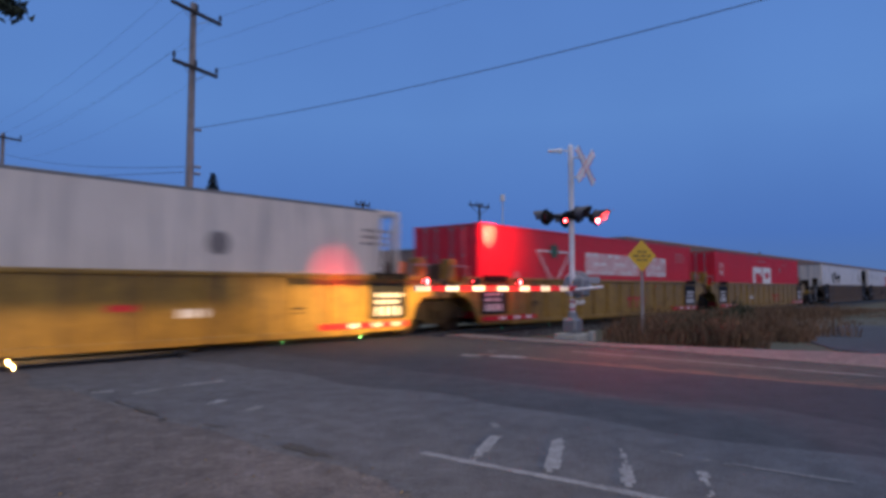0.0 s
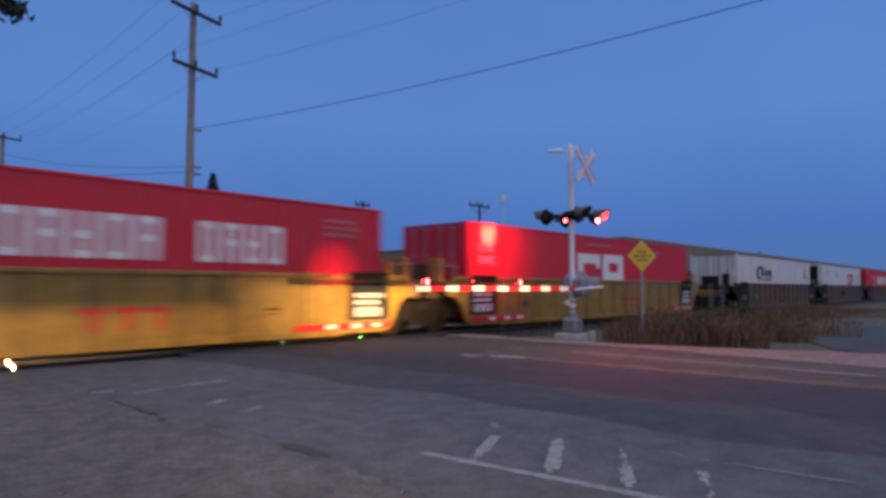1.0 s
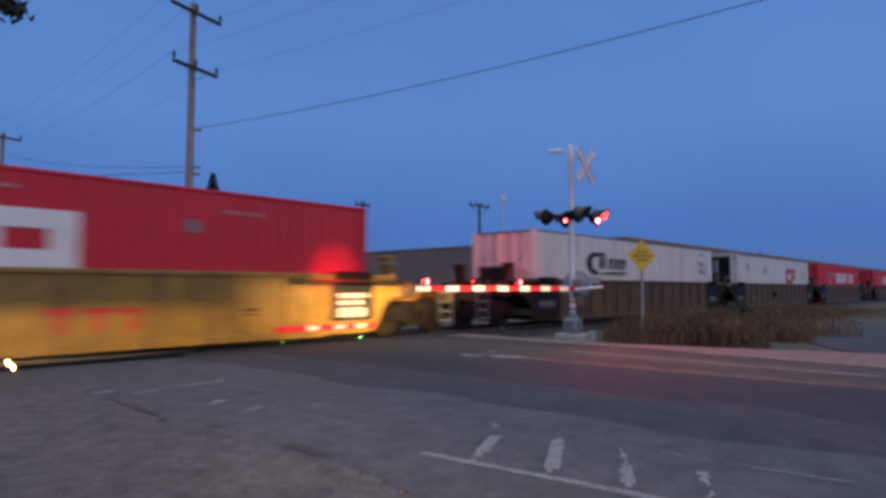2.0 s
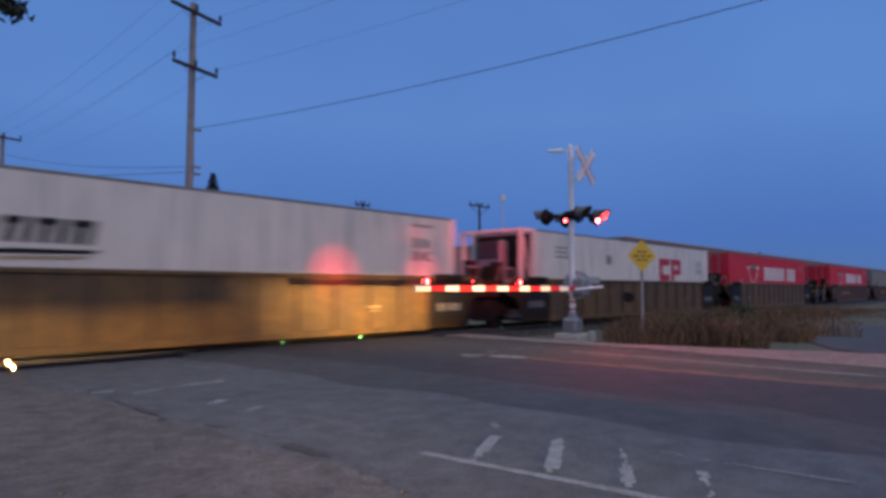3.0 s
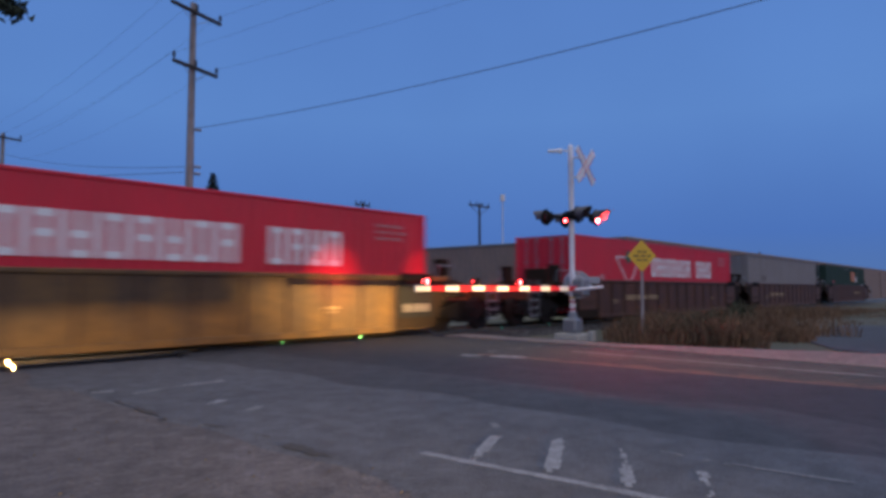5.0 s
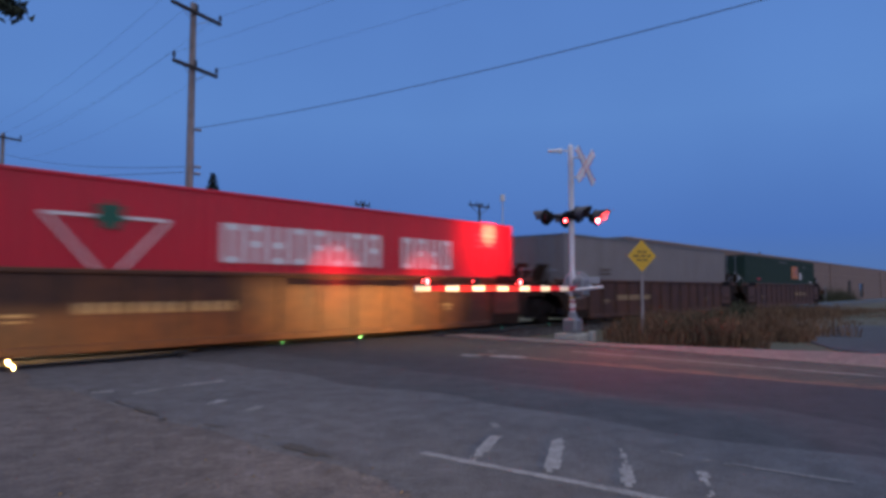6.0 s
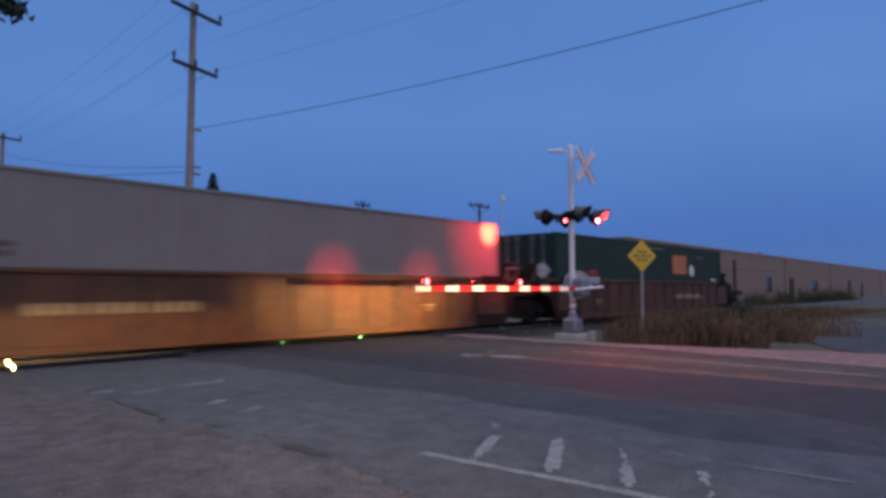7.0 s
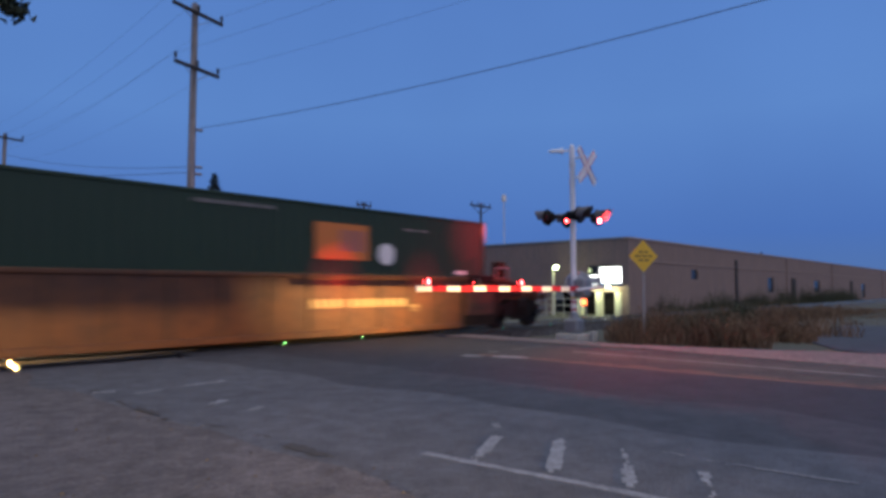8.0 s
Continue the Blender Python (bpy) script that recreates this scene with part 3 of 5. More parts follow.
def make_truck():
    """Two-axle truck; the middle at x = 0, on the rails. Returns its side frames' mesh, bolster mesh, wheelset mesh."""
    frames = []
    for s in (-1, 1):
        bm = B()
        y = s * 1.0
        out = [(-1.25, 0.42), (-1.25, 0.66), (-0.9, 0.74), (-0.35, 0.88), (0.35, 0.88), (0.9, 0.74), (1.25, 0.66), (1.25, 0.42), (1.0, 0.36), (0.62, 0.40), (0.38, 0.24), (-0.38, 0.24), (-0.62, 0.40), (-1.0, 0.36)]
        plate(bm, out, y - 0.07, y + 0.07)
        for k in (-0.22, 0.0, 0.22):
            rod(bm, (k, y - s * 0.02, 0.34), (k, y - s * 0.02, 0.72), 0.085, seg=8)
            rod(bm, (k, y + s * 0.09, 0.36), (k, y + s * 0.09, 0.70), 0.07, seg=8)
        for ax in (-0.89, 0.89):
            rod(bm, (ax, y + s * 0.05, 0.483), (ax, y + s * 0.17, 0.483), 0.13, seg=12)
        frames.append(mesh_of("side_frame", bm, BLACK))
    bm = block(B(), -0.25, 0.25, -1.15, 1.15, 0.62, 0.86, 0.02)
    rod(bm, (0, 0, 0.8), (0, 0, 0.98), 0.3, seg=14)
    bolster = mesh_of("bolster", bm, BLACK)
    bm = rod(B(), (0, -1.0, 0), (0, 1.0, 0), 0.08, seg=12)
    for s in (-1, 1):
        rod(bm, (0, s * 0.695, 0), (0, s * 0.83, 0), 0.475, 0.483, seg=32)
        rod(bm, (0, s * 0.67, 0), (0, s * 0.70, 0), 0.508, seg=32)
        rod(bm, (0, s * 0.80, 0), (0, s * 0.86, 0), 0.17, 0.14, seg=16)
        for k in range(3):
            a = k * 2.094
            rod(bm, (0.3 * math.cos(a), s * 0.825, 0.3 * math.sin(a)), (0.3 * math.cos(a), s * 0.845, 0.3 * math.sin(a)), 0.04, seg=6)
    return frames, bolster, mesh_of("wheelset", bm, WHEEL)


TRUCK = make_truck()
wheelsets = []


def add_truck(car, x):
    fr = new("truck", TRUCK[1])
    fr.parent, fr.location = car, (x, 0, 0)
    fr["label"] = "black cast two-axle truck with coil springs"
    for me in TRUCK[0]:
        new("side_frame", me).parent = fr
    for ax in (-0.89, 0.89):
        w = new("wheelset", TRUCK[2])
        w.parent, w.location = fr, (ax, 0, 0.483)
        wheelsets.append((w, ax))


def make_well_car(label, paint, gap_left, gap_right, first, last, style, plate_x, words_x):
    """One well of an articulated car, x = 0 at the middle of the well; gap_*: to the middle of the next truck from the container's end."""
    car = thing("well_car", label, "railway car", "well cars of the train")
    half, top = 8.15, 1.46
    for s in (-1, 1):
        y0, y1 = (-1.47, -1.41) if s < 0 else (1.41, 1.47)
        side = part("side_wall", plate(B(), side_outline(top), y0, y1), paint, car)
        bm = block(B(), -half - 0.75, half + 0.75, s * 1.44 - 0.09, s * 1.44 + 0.09, top, top + 0.09, 0.015)
        part("top_chord", bm, paint, side)
        bm = block(B(), -half + 1.4, half - 1.4, s * 1.44 - 0.08, s * 1.44 + 0.08, 0.13, 0.27, 0.015)
        part("bottom_sill", bm, paint, side)
        # ochre and brown ribs take a darker colour that stands in for their shading
        rib_mesh = mesh_of("rib", block(B(), -0.03, 0.03, -0.02, 0.02, 0.27, top), paint if style == "yellow" else RUST_AND_RIB_SHADE)
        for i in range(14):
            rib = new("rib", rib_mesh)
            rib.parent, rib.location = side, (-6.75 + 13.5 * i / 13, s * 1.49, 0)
        if s < 0:
            for e in (-1, 1):
                a, b = sorted((e * (half - 1.25), e * (half + 0.02)))
                panel = part("number_panel", block(B(), a, b, -1.49, -1.475, 0.47, 1.36), paint if style == "brown" else DECAL_BLACK, side, "number panel with lettering bars")
                rnd = random.Random(len(label) + e)
                for zz, hh in ((1.0, 0.10), (0.84, 0.09), (0.55, 0.22)) if style == "yellow" else ((0.62, 0.2),):
                    x = a + 0.22
                    while x < b - 0.25:
                        w = 0.12 if hh > 0.2 else rnd.uniform(0.08, 0.2)
                        part("lettering_bar", block(B(), x, x + w, -1.496, -1.488, zz, zz + hh), DECAL_WHITE if style == "yellow" else (GREY_BOX if style == "ochre" else RUST_AND_RIB_SHADE), panel)
                        x += w + 0.1
                hatch = part("opening", block(B(), a + 0.05, b - 0.05, -1.545, -1.525, 1.42, 1.6), BLACK, side, "black grating at the top of the wall")
                a, b = sorted((e * (half - 2.75), e * (half + 0.0)))
                if style == "yellow":
                    tape = part("reflective_strip", block(B(), a, b, -1.545, -1.522, 0.27, 0.41), TAPE_RED, side, "red and white reflective strip")
                    for k in (0.35, 0.62, 0.85):
                        x = a + (b - a) * k
                        part("white_patch", block(B(), x - 0.12, x + 0.12, -1.550, -1.543, 0.29, 0.39), TAPE_WHITE, tape)
            for x in (-5.6, 4.6):
                part("stencil", block(B(), x, x + 0.42, -1.476, -1.468, 0.75, 0.80), DECAL_BLACK if style == "yellow" else DECAL_TAN, side)
                part("stencil", block(B(), x + 0.05, x + 0.36, -1.476, -1.468, 0.66, 0.69), DECAL_BLACK if style == "yellow" else DECAL_TAN, side)
            if style == "yellow":
                part("white_plate", block(B(), plate_x, plate_x + 0.6, -1.48, -1.468, 0.66, 0.82), DECAL_WHITE, side, "small white plate")
                if not first:
                    for x in (words_x, words_x + 0.58, words_x + 1.16):
                        part("red_letter_bar", block(B(), x, x + 0.48, -1.478, -1.468, 0.78, 0.88), DECAL_RED, side)
                        part("red_letter_bar", block(B(), x + 0.18, x + 0.30, -1.477, -1.469, 0.46, 0.78), DECAL_RED, side)
                else:
                    part("red_letter_bar", block(B(), words_x, words_x + 0.5, -1.478, -1.468, 0.80, 0.92), DECAL_RED, side)
            if style == "ochre" and not first and not last:
                part("grime_patch", plate(B(), [(-1.6, 0.9), (-1.3, 0.7), (-0.8, 0.66), (-0.5, 0.85), (-0.7, 1.05), (-1.4, 1.08)], -1.476, -1.468), BLACK, side, "dark patch of grime")
            if style == "brown":
                for i in range(13):
                    part("faded_letter_bar", block(B(), words_x + i * 0.236, words_x + i * 0.236 + 0.17, -1.478, -1.468, 0.78, 0.97), DECAL_TAN, side)
            # near-black plates darken the wall ends of the ochre and brown cars
            if style != "yellow":
                for e in (-1, 1):
                    end_outline = [(half - 1.35, 0.18), (half - 0.2, 0.18), (half + 0.04, 0.21), (half + 0.235, 0.505), (half + 0.395, 0.805), (half + 0.615, 0.975), (half + 0.99, 1.035), (half + 0.98, 1.33), (half + 0.6, 1.42), (half - 1.2, 1.42), (half - 1.45, 0.9)]
                    part("sooty_end_plate", plate(B(), [(e * x, z) for x, z in end_outline], -1.4738, -1.466), DARK_END, side, "near-black plate over the truck")
    # well floor, cross beams and bulkheads
    bm = block(B(), -half, half, -1.36, 1.36, 0.19, 0.265)
    part("well_floor", bm, BLACK, car, "grimy black well floor")
    for e, gap in ((-1, gap_left), (1, gap_right)):
        x0, x1 = e * (half + 0.12), e * (half + gap - 0.12)
        a, b = sorted((x0, x1))
        bm = block(B(), a, b, -1.12, 1.12, 1.16, 1.40, 0.02)
        block(bm, *sorted((x0, e * (half + 1.0))), -1.39, 1.39, 1.20, 1.38)
        end_paint = paint if style == "yellow" else DARK_END
        part("end_deck", bm, end_paint, car)
        bm = block(B(), *sorted((e * (half + 1.02), x1)), -1.25, 1.25, 0.96, 1.14, 0.03)
        for yy in (-1.22, 0.95):
            block(bm, *sorted((e * (half + 1.1), e * (half + 1.5))), yy, yy + 0.28, 0.95, 1.30, 0.03)
            rod(bm, (e * (half + 1.25), yy, 1.35), (e * (half + 1.25), yy + 0.3, 1.35), 0.12, seg=10)
        part("articulation_casting", bm, RUST_AND_RIB_SHADE if style == "yellow" else DARK_END, car, "rusty dark casting over the truck")
        a, b = sorted((e * (half + 0.02), e * (half + 0.14)))
        part("bulkhead", block(B(), a, b, -1.38, 1.38, 0.55, 1.16), end_paint, car)
        # upright boxes and a rail on the end deck
        for yy in (-1.18, 0.85):
            a, b = sorted((e * (half + 0.75), e * (half + 1.05)))
            bm = block(B(), a, b, yy, yy + 0.34, 1.40, 2.05, 0.02)
            block(bm, a - 0.04, b + 0.04, yy - 0.02, yy + 0.36, 1.40, 1.46)
            part("deck_box", bm, end_paint, car)
        part("deck_box", block(B(), *sorted((e * (half + 0.5), e * (half + 0.68))), -0.5, 0.4, 1.40, 1.95, 0.02), RUST_AND_RIB_SHADE if style == "yellow" else DARK_END, car, "upright box on the end deck")
        for yy in (-1.3, 1.3):
            bm = B()
            xx = e * (half + 1.05)
            rod(bm, (xx, yy * 0.84, 1.38), (xx, yy, 1.85), 0.022, seg=6)
            rod(bm, (xx, yy, 1.85), (e * (half + 0.4), yy, 1.85), 0.022, seg=6)
            rod(bm, (e * (half + 0.4), yy, 1.4), (e * (half + 0.4), yy, 1.85), 0.022, seg=6)
            part("grab_rail", bm, GREY_METAL, car, "thin grey grab rail")
    add_truck(car, half + gap_right if not last else half + 1.95)
    if first:
        add_truck(car, -half - 1.95)
    for e, flag in ((-1, first), (1, last)):
        if flag:
            bm = block(B(), *sorted((e * (half + 1.2), e * (half + 2.9))), -0.35, 0.35, 0.78, 1.12, 0.03)
            block(bm, *sorted((e * (half + 2.85), e * (half + 3.05))), -1.4, 1.4, 0.85, 1.15, 0.02)
            part("draft_sill", bm, paint, car)
            bm = block(B(), *sorted((e * (half + 3.05), e * (half + 3.55))), -0.09, 0.09, 0.78, 0.95, 0.02)
            block(bm, *sorted((e * (half + 3.35), e * (half + 3.62))), -0.17, 0.17, 0.74, 0.98, 0.04)
            part("coupler", bm, RUST_AND_RIB_SHADE, car, "rusty knuckle coupler")
            bm = B()
            for k in range(4):
                rod(bm, (e * (half + 2.95), -1.42, 0.35 + 0.25 * k), (e * (half + 2.5), -1.42, 0.35 + 0.25 * k), 0.018, seg=6)
            for xx in (2.95, 2.5):
                rod(bm, (e * (half + xx), -1.42, 0.3), (e * (half + xx), -1.42, 1.5), 0.018, seg=6)
            part("ladder", bm, GREY_METAL, car, "thin grey end ladder")
    return car


def trademark_tri(root, x, z_top):
    """A pale triangle outline with a green leaf shape at its top."""
    for a, b in (((x, z_top), (x + 2.1, z_top)), ((x, z_top), (x + 1.05, z_top - 1.15)), ((x + 2.1, z_top), (x + 1.05, z_top - 1.15))):
        dx, dz = b[0] - a[0], b[1] - a[1]
        n = math.hypot(dx, dz)
        ox, oz = -dz / n * 0.028, dx / n * 0.028
        part("outline_bar", plate(B(), [(a[0] + ox, a[1] + oz), (b[0] + ox, b[1] + oz), (b[0] - ox, b[1] - oz), (a[0] - ox, a[1] - oz)], -1.310, -1.297), DECAL_WHITE, root)
    pts = []
    for k in range(14):
        r = 0.30 if k % 2 == 0 else 0.2
        pts.append((x + 1.05 + r * math.sin(k * math.pi / 7), z_top + 0.02 + r * math.cos(k * math.pi / 7)))
    part("leaf_shape", plate(B(), pts, -1.316, -1.298), DECAL_GREEN, root)


def stencils(x0, z0, mat, n=2):
    rnd, out = random.Random(int(x0 * 10 + z0 * 7)), []
    for k in range(n):
        x = x0
        while x < x0 + 0.85:
            w = rnd.uniform(0.05, 0.16)
            out.append((x, x + w, z0 - 0.16 * k, z0 - 0.16 * k + 0.075, mat, "stencil_bar"))
            x += w + 0.05
    return out


def text_part(root, body, x, z, size, mat):
    cu = bpy.data.curves.new("lettering", "FONT")
    cu.body, cu.size, cu.extrude = body, size, 0.003
    ob = new("lettering", cu)
    dg = bpy.context.evaluated_depsgraph_get()
    me = bpy.data.meshes.new_from_object(ob.evaluated_get(dg))
    bpy.data.objects.remove(ob)
    me.materials.append(mat)
    t = new("lettering", me)
    t.parent = root
    t.matrix_basis = pose(x, -1.306, z, 90, 0, 0)


def slanted_logo(root):
    """A dark worn logo: a hooked curve, slanted bars of letter size and two tapering strokes below."""
    def slant(name, x0, x1, z0, z1, mat):
        k = 0.22
        part(name, plate(B(), [(x0 + k * (z0 - 1.9), z0), (x1 + k * (z0 - 1.9), z0), (x1 + k * (z1 - 1.9), z1), (x0 + k * (z1 - 1.9), z1)], -1.311, -1.297), mat, root)
    hook = []
    for r0, r1, way in ((0.50, 0.34, 1), (0.30, 0.20, -1)):
        for i in range(13)[::way]:
            a = radians(60 + 230 * i / 12)
            hook.append((4.05 + 1.35 * (r0 if way > 0 else r1) * math.cos(a), 2.16 + (r0 if way > 0 else r1 + 0.1) * 0.85 * math.sin(a)))
    part("hooked_curve", plate(B(), hook, -1.312, -1.297), DECAL_BLACK, root)
    x = 4.25
    for w, h in ((0.42, 0.62), (0.14, 0.42), (0.34, 0.42), (0.42, 0.42), (0.42, 0.42)):
        slant("letter_bar", x, x + w * 0.36, 1.96, 1.96 + h, DECAL_BLACK)
        if w > 0.2:
            slant("letter_bar", x + w * 0.62, x + w, 1.96, 1.96 + h, DECAL_BLACK)
            slant("letter_bar", x + w * 0.36, x + w * 0.62, 1.96 + h - 0.12, 1.96 + h, DECAL_BLACK)
        x += w + 0.11
    part("tapering_stroke", plate(B(), [(3.9, 1.74), (6.5, 1.80), (6.6, 1.87), (5.2, 1.86)], -1.311, -1.297), DECAL_BLACK, root)
    part("tapering_stroke", plate(B(), [(4.3, 1.66), (6.2, 1.70), (6.5, 1.76), (5.4, 1.74)], -1.311, -1.297), DECAL_TAN, root)


def red_named(label, faded=False):
    m = letters(6.3, 10.7, 1.74, 2.54, 8, DECAL_WHITE, 0.80) + letters(11.35, 13.4, 1.74, 2.54, 4, DECAL_WHITE, 0.76)
    m += stencils(14.4, 2.75, DECAL_FADED, 3)
    c = make_container(label, RED_BOX, 16.15, m)
    trademark_tri(c, 3.1, 2.48)
    part("round_placard", rod(B(), (1.95, -1.31, 1.62), (1.95, -1.296, 1.62), 0.16, seg=18), DECAL_FADED, c, "faded pale round placard")
    return c


def build_train():
    pale = make_container("pale grey smooth-sided refrigerated container on a yellow well car", WHITE_BOX, 16.15,
                          stencils(1.0, 2.6, DECAL_BLACK, 2) + stencils(14.9, 2.6, GREY_BOX, 3), corrugated=False, doors=False, reefer=True, mirror=True, roof=ROOF_GREY)
    part("round_logo", rod(B(), (11.13, -1.312, 2.13), (11.13, -1.296, 2.13), 0.24, seg=20), GREY_BOX, pale)
    red_a = red_named("red corrugated container with white lettering blocks on a yellow well car")
    red_b = make_container("red corrugated container with a large white block logo", RED_BOX, 16.15,
                           [(6.2, 6.62, 1.3, 2.5, DECAL_WHITE, "block_shape"), (6.62, 7.85, 2.15, 2.5, DECAL_WHITE, "block_shape"), (7.55, 7.85, 1.98, 2.15, DECAL_WHITE, "block_shape"),
                            (6.62, 7.85, 1.3, 1.42, DECAL_WHITE, "block_shape")] +
                           ring(8.05, 9.7, 1.5, 2.52, 8.55, 9.25, 1.85, 2.2, DECAL_WHITE) + stencils(6.9, 2.82, DECAL_FADED, 1) + stencils(7.8, 2.82, DECAL_FADED, 1) + stencils(12.4, 2.72, DECAL_FADED, 1) +
                           [(11.6, 11.9, 2.3, 2.55, GREY_BOX, "placard")])
    text_part(red_b, "53 ft", 0.55, 2.32, 0.36, DECAL_WHITE)
    text_part(red_b, "XHC", 0.55, 1.95, 0.36, DECAL_WHITE)
    white = make_container("off-white container with a dark worn logo", WHITE_BOX, 16.0,
                           stencils(14.3, 2.85, GREY_BOX, 1), corrugated=False, roof=ROOF_GREY)
    slanted_logo(white)
    text_part(white, "53 ft", 14.3, 2.3, 0.36, DECAL_BLACK)
    text_part(white, "XHC", 14.3, 1.95, 0.36, DECAL_BLACK)
    cool = make_container("white refrigerated container with dark cooling end and red logo block", WHITE_BOX, 16.15,
                          [(10.4, 10.75, 1.57, 2.55, DECAL_RED, "block_shape"), (10.75, 11.5, 2.25, 2.55, DECAL_RED, "block_shape"), (10.75, 11.5, 1.57, 1.85, DECAL_RED, "block_shape")] + ring(11.65, 12.75, 1.85, 2.55, 11.98, 12.42, 2.08, 2.3, DECAL_RED) + [(11.65, 11.98, 1.57, 1.85, DECAL_RED, "block_shape")] +
                          [(5.6, 6.0, 2.15, 2.5, GREY_BOX, "round_placard")] + stencils(2.0, 2.6, GREY_BOX, 3), corrugated=False, doors=False, reefer=True, roof=ROOF_GREY)
    text_part(cool, "53 ft", 14.6, 2.3, 0.34, GREY_BOX)
    text_part(cool, "XHC", 14.6, 1.95, 0.34, GREY_BOX)
    red_c = red_named("red corrugated container with white lettering blocks on a dirty well car")
    red_d = red_named("red corrugated container with white lettering blocks on a rust-brown well car")
    grey = make_container("dull grey corrugated container with rust streaks", GREY_BOX, 16.1, stencils(2.5, 1.9, RUST_AND_RIB_SHADE, 2), roof=ROOF_GREY)
    green = make_container("dark green container with an orange panel and white disc", GREEN_BOX, 15.95,
                           stencils(6.9, 2.92, GREY_BOX, 1) + stencils(7.85, 2.92, GREY_BOX, 1) + [(9.8, 11.4, 1.9, 2.75, DECAL_ORANGE, "orange_panel"), (10.5, 11.3, 2.1, 2.6, DECAL_BLUE, "violet_block"), (12.6, 13.1, 2.72, 2.77, GREY_BOX, "stencil_bar"), (13.2, 13.5, 2.72, 2.77, GREY_BOX, "stencil_bar"),
                            (14.6, 15.1, 1.62, 1.72, DECAL_WHITE, "stencil_bar"), (2.2, 2.8, 1.75, 1.9, DECAL_RED, "small_label")])
    bm = rod(B(), (12.0, -1.316, 2.08), (12.0, -1.296, 2.08), 0.27, seg=24)
    part("white_disc", bm, DECAL_WHITE, green)
    diamond = plate(B(), [(0.0, 0.32), (0.32, 0.0), (0.0, -0.32), (-0.32, 0.0)], -0.008, 0.008)
    bmesh.ops.transform(diamond, matrix=pose(-0.03, -0.75, 1.85, 0, 0, -90), verts=diamond.verts)
    part("placard", diamond, DECAL_WHITE, green, "white diamond placard on the door")

    boxes = [(pale, -4.55, 16.15), (red_a, 14.8, 16.15), (red_b, 34.3, 16.15), (white, 57.75, 16.0), (cool, 77.05, 16.15), (red_c, 96.4, 16.15), (red_d, 120.35, 16.15), (grey, 139.65, 16.1), (green, 159.1, 15.95)]
    mids = [u + n / 2 for _, u, n in boxes]
    styles = [("yellow", YELLOW, "clean yellow articulated well car with black number panels"), ("ochre", OCHRE, "grimy ochre articulated well car streaked with dirt"), ("brown", BROWN, "rust-brown articulated well car with faded lettering")]
    for i, (box, u, n) in enumerate(boxes):
        style, paint, label = styles[i // 3]
        first, last = i % 3 == 0, i % 3 == 2
        gl = 1.85 if first else (mids[i] - mids[i - 1]) / 2 - 8.15
        gr = 1.85 if last else (mids[i + 1] - mids[i]) / 2 - 8.15
        car = make_well_car(label, paint, gl, gr, first, last, style, (2.17, -2.85, -3.05, 0, 0, 0, 0, 0, 0)[i], (0.9, 1.1, 1.1, 0, 0, 0, -4.5, -4.5, 1.56)[i])
        moving.append((car, mids[i]))
        moving.append((box, u))


build_train()


# ---- crossing signal ----
flaps = []    # (flap, lit phase) for motions()


def lamp_head(root, x, y, z, facing, phase, beam):
    """A round signal lamp with a black backing, long visor, glowing lens and an added flap that masks it when unlit.
    facing: -1 to the road, 1 to the track.
    """
    s = facing
    bm = rod(B(), (x, y - s * 0.16, z), (x, y, z), 0.12, 0.17, seg=18)
    rod(bm, (x, y - s * 0.01, z), (x, y + s * 0.012, z), 0.21, seg=24)
    head = part("lamp_head", bm, BLACK, root, "black round signal lamp")
    part("lens", rod(B(), (x, y + s * 0.012, z), (x, y + s * 0.062, z), 0.15, 0.07, seg=24), LENS, head, "red glass lens")
    # collar hides the lens rim while the flap is down
    part("collar", tube(B(), (x, y, z), s * 0.012, s * 0.074, 0.154, 0.163), BLACK, head)
    bm = B()
    rows = []
    for k in range(13):
        a = radians(-20 + 220 * k / 12)
        n_len = 0.36 * (0.55 + 0.45 * max(0.0, math.sin(a)))
        rows.append([bm.verts.new((x + r * math.cos(a), y + s * d, z + r * math.sin(a))) for r, d in ((0.184, 0.012), (0.184, n_len), (0.191, n_len), (0.191, 0.012))])
    for a, b in zip(rows, rows[1:]):
        for i in range(4):
            j = (i + 1) % 4
            bm.faces.new((a[i], a[j], b[j], b[i]))
    bmesh.ops.recalc_face_normals(bm, faces=bm.faces)
    part("visor", bm, VISOR, head, "black curved visor")
    if phase:
        f = part("flap", rod(B(), (0, 0.0 * s, -0.153), (0, 0.006 * s, -0.153), 0.176, seg=24), FLAP_DARK, head)
        f.location = (x, y + s * 0.076, z + 0.153)
        flaps.append((f, phase, s))
    eye = (x, y + s * 0.069, z)
    if beam == "road":
        spot("signal_beam", eye, (x - 2.5, y - 5, z - 1.0), 620, RED, 120, 1.0, 0.004)
    elif beam == "track":
        spot("signal_beam", eye, (x + 0.40, y + 2.85, z - 0.12), 15000, (1.0, 0.065, 0.03), 20, 1.0, 0.004)
        spot("signal_beam", eye, (x + 0.50, y + 2.85, z - 0.30), 720, RED, 84, 1.0, 0.004)
    elif beam == "far":
        spot("signal_beam", eye, (4.33, 12.9, 2.42), 1500, (1.0, 0.09, 0.04), 10, 1.0, 0.004)
        spot("signal_beam", eye, (4.6, 13.2, 2.3), 170, RED, 40, 1.0, 0.004)
    return head


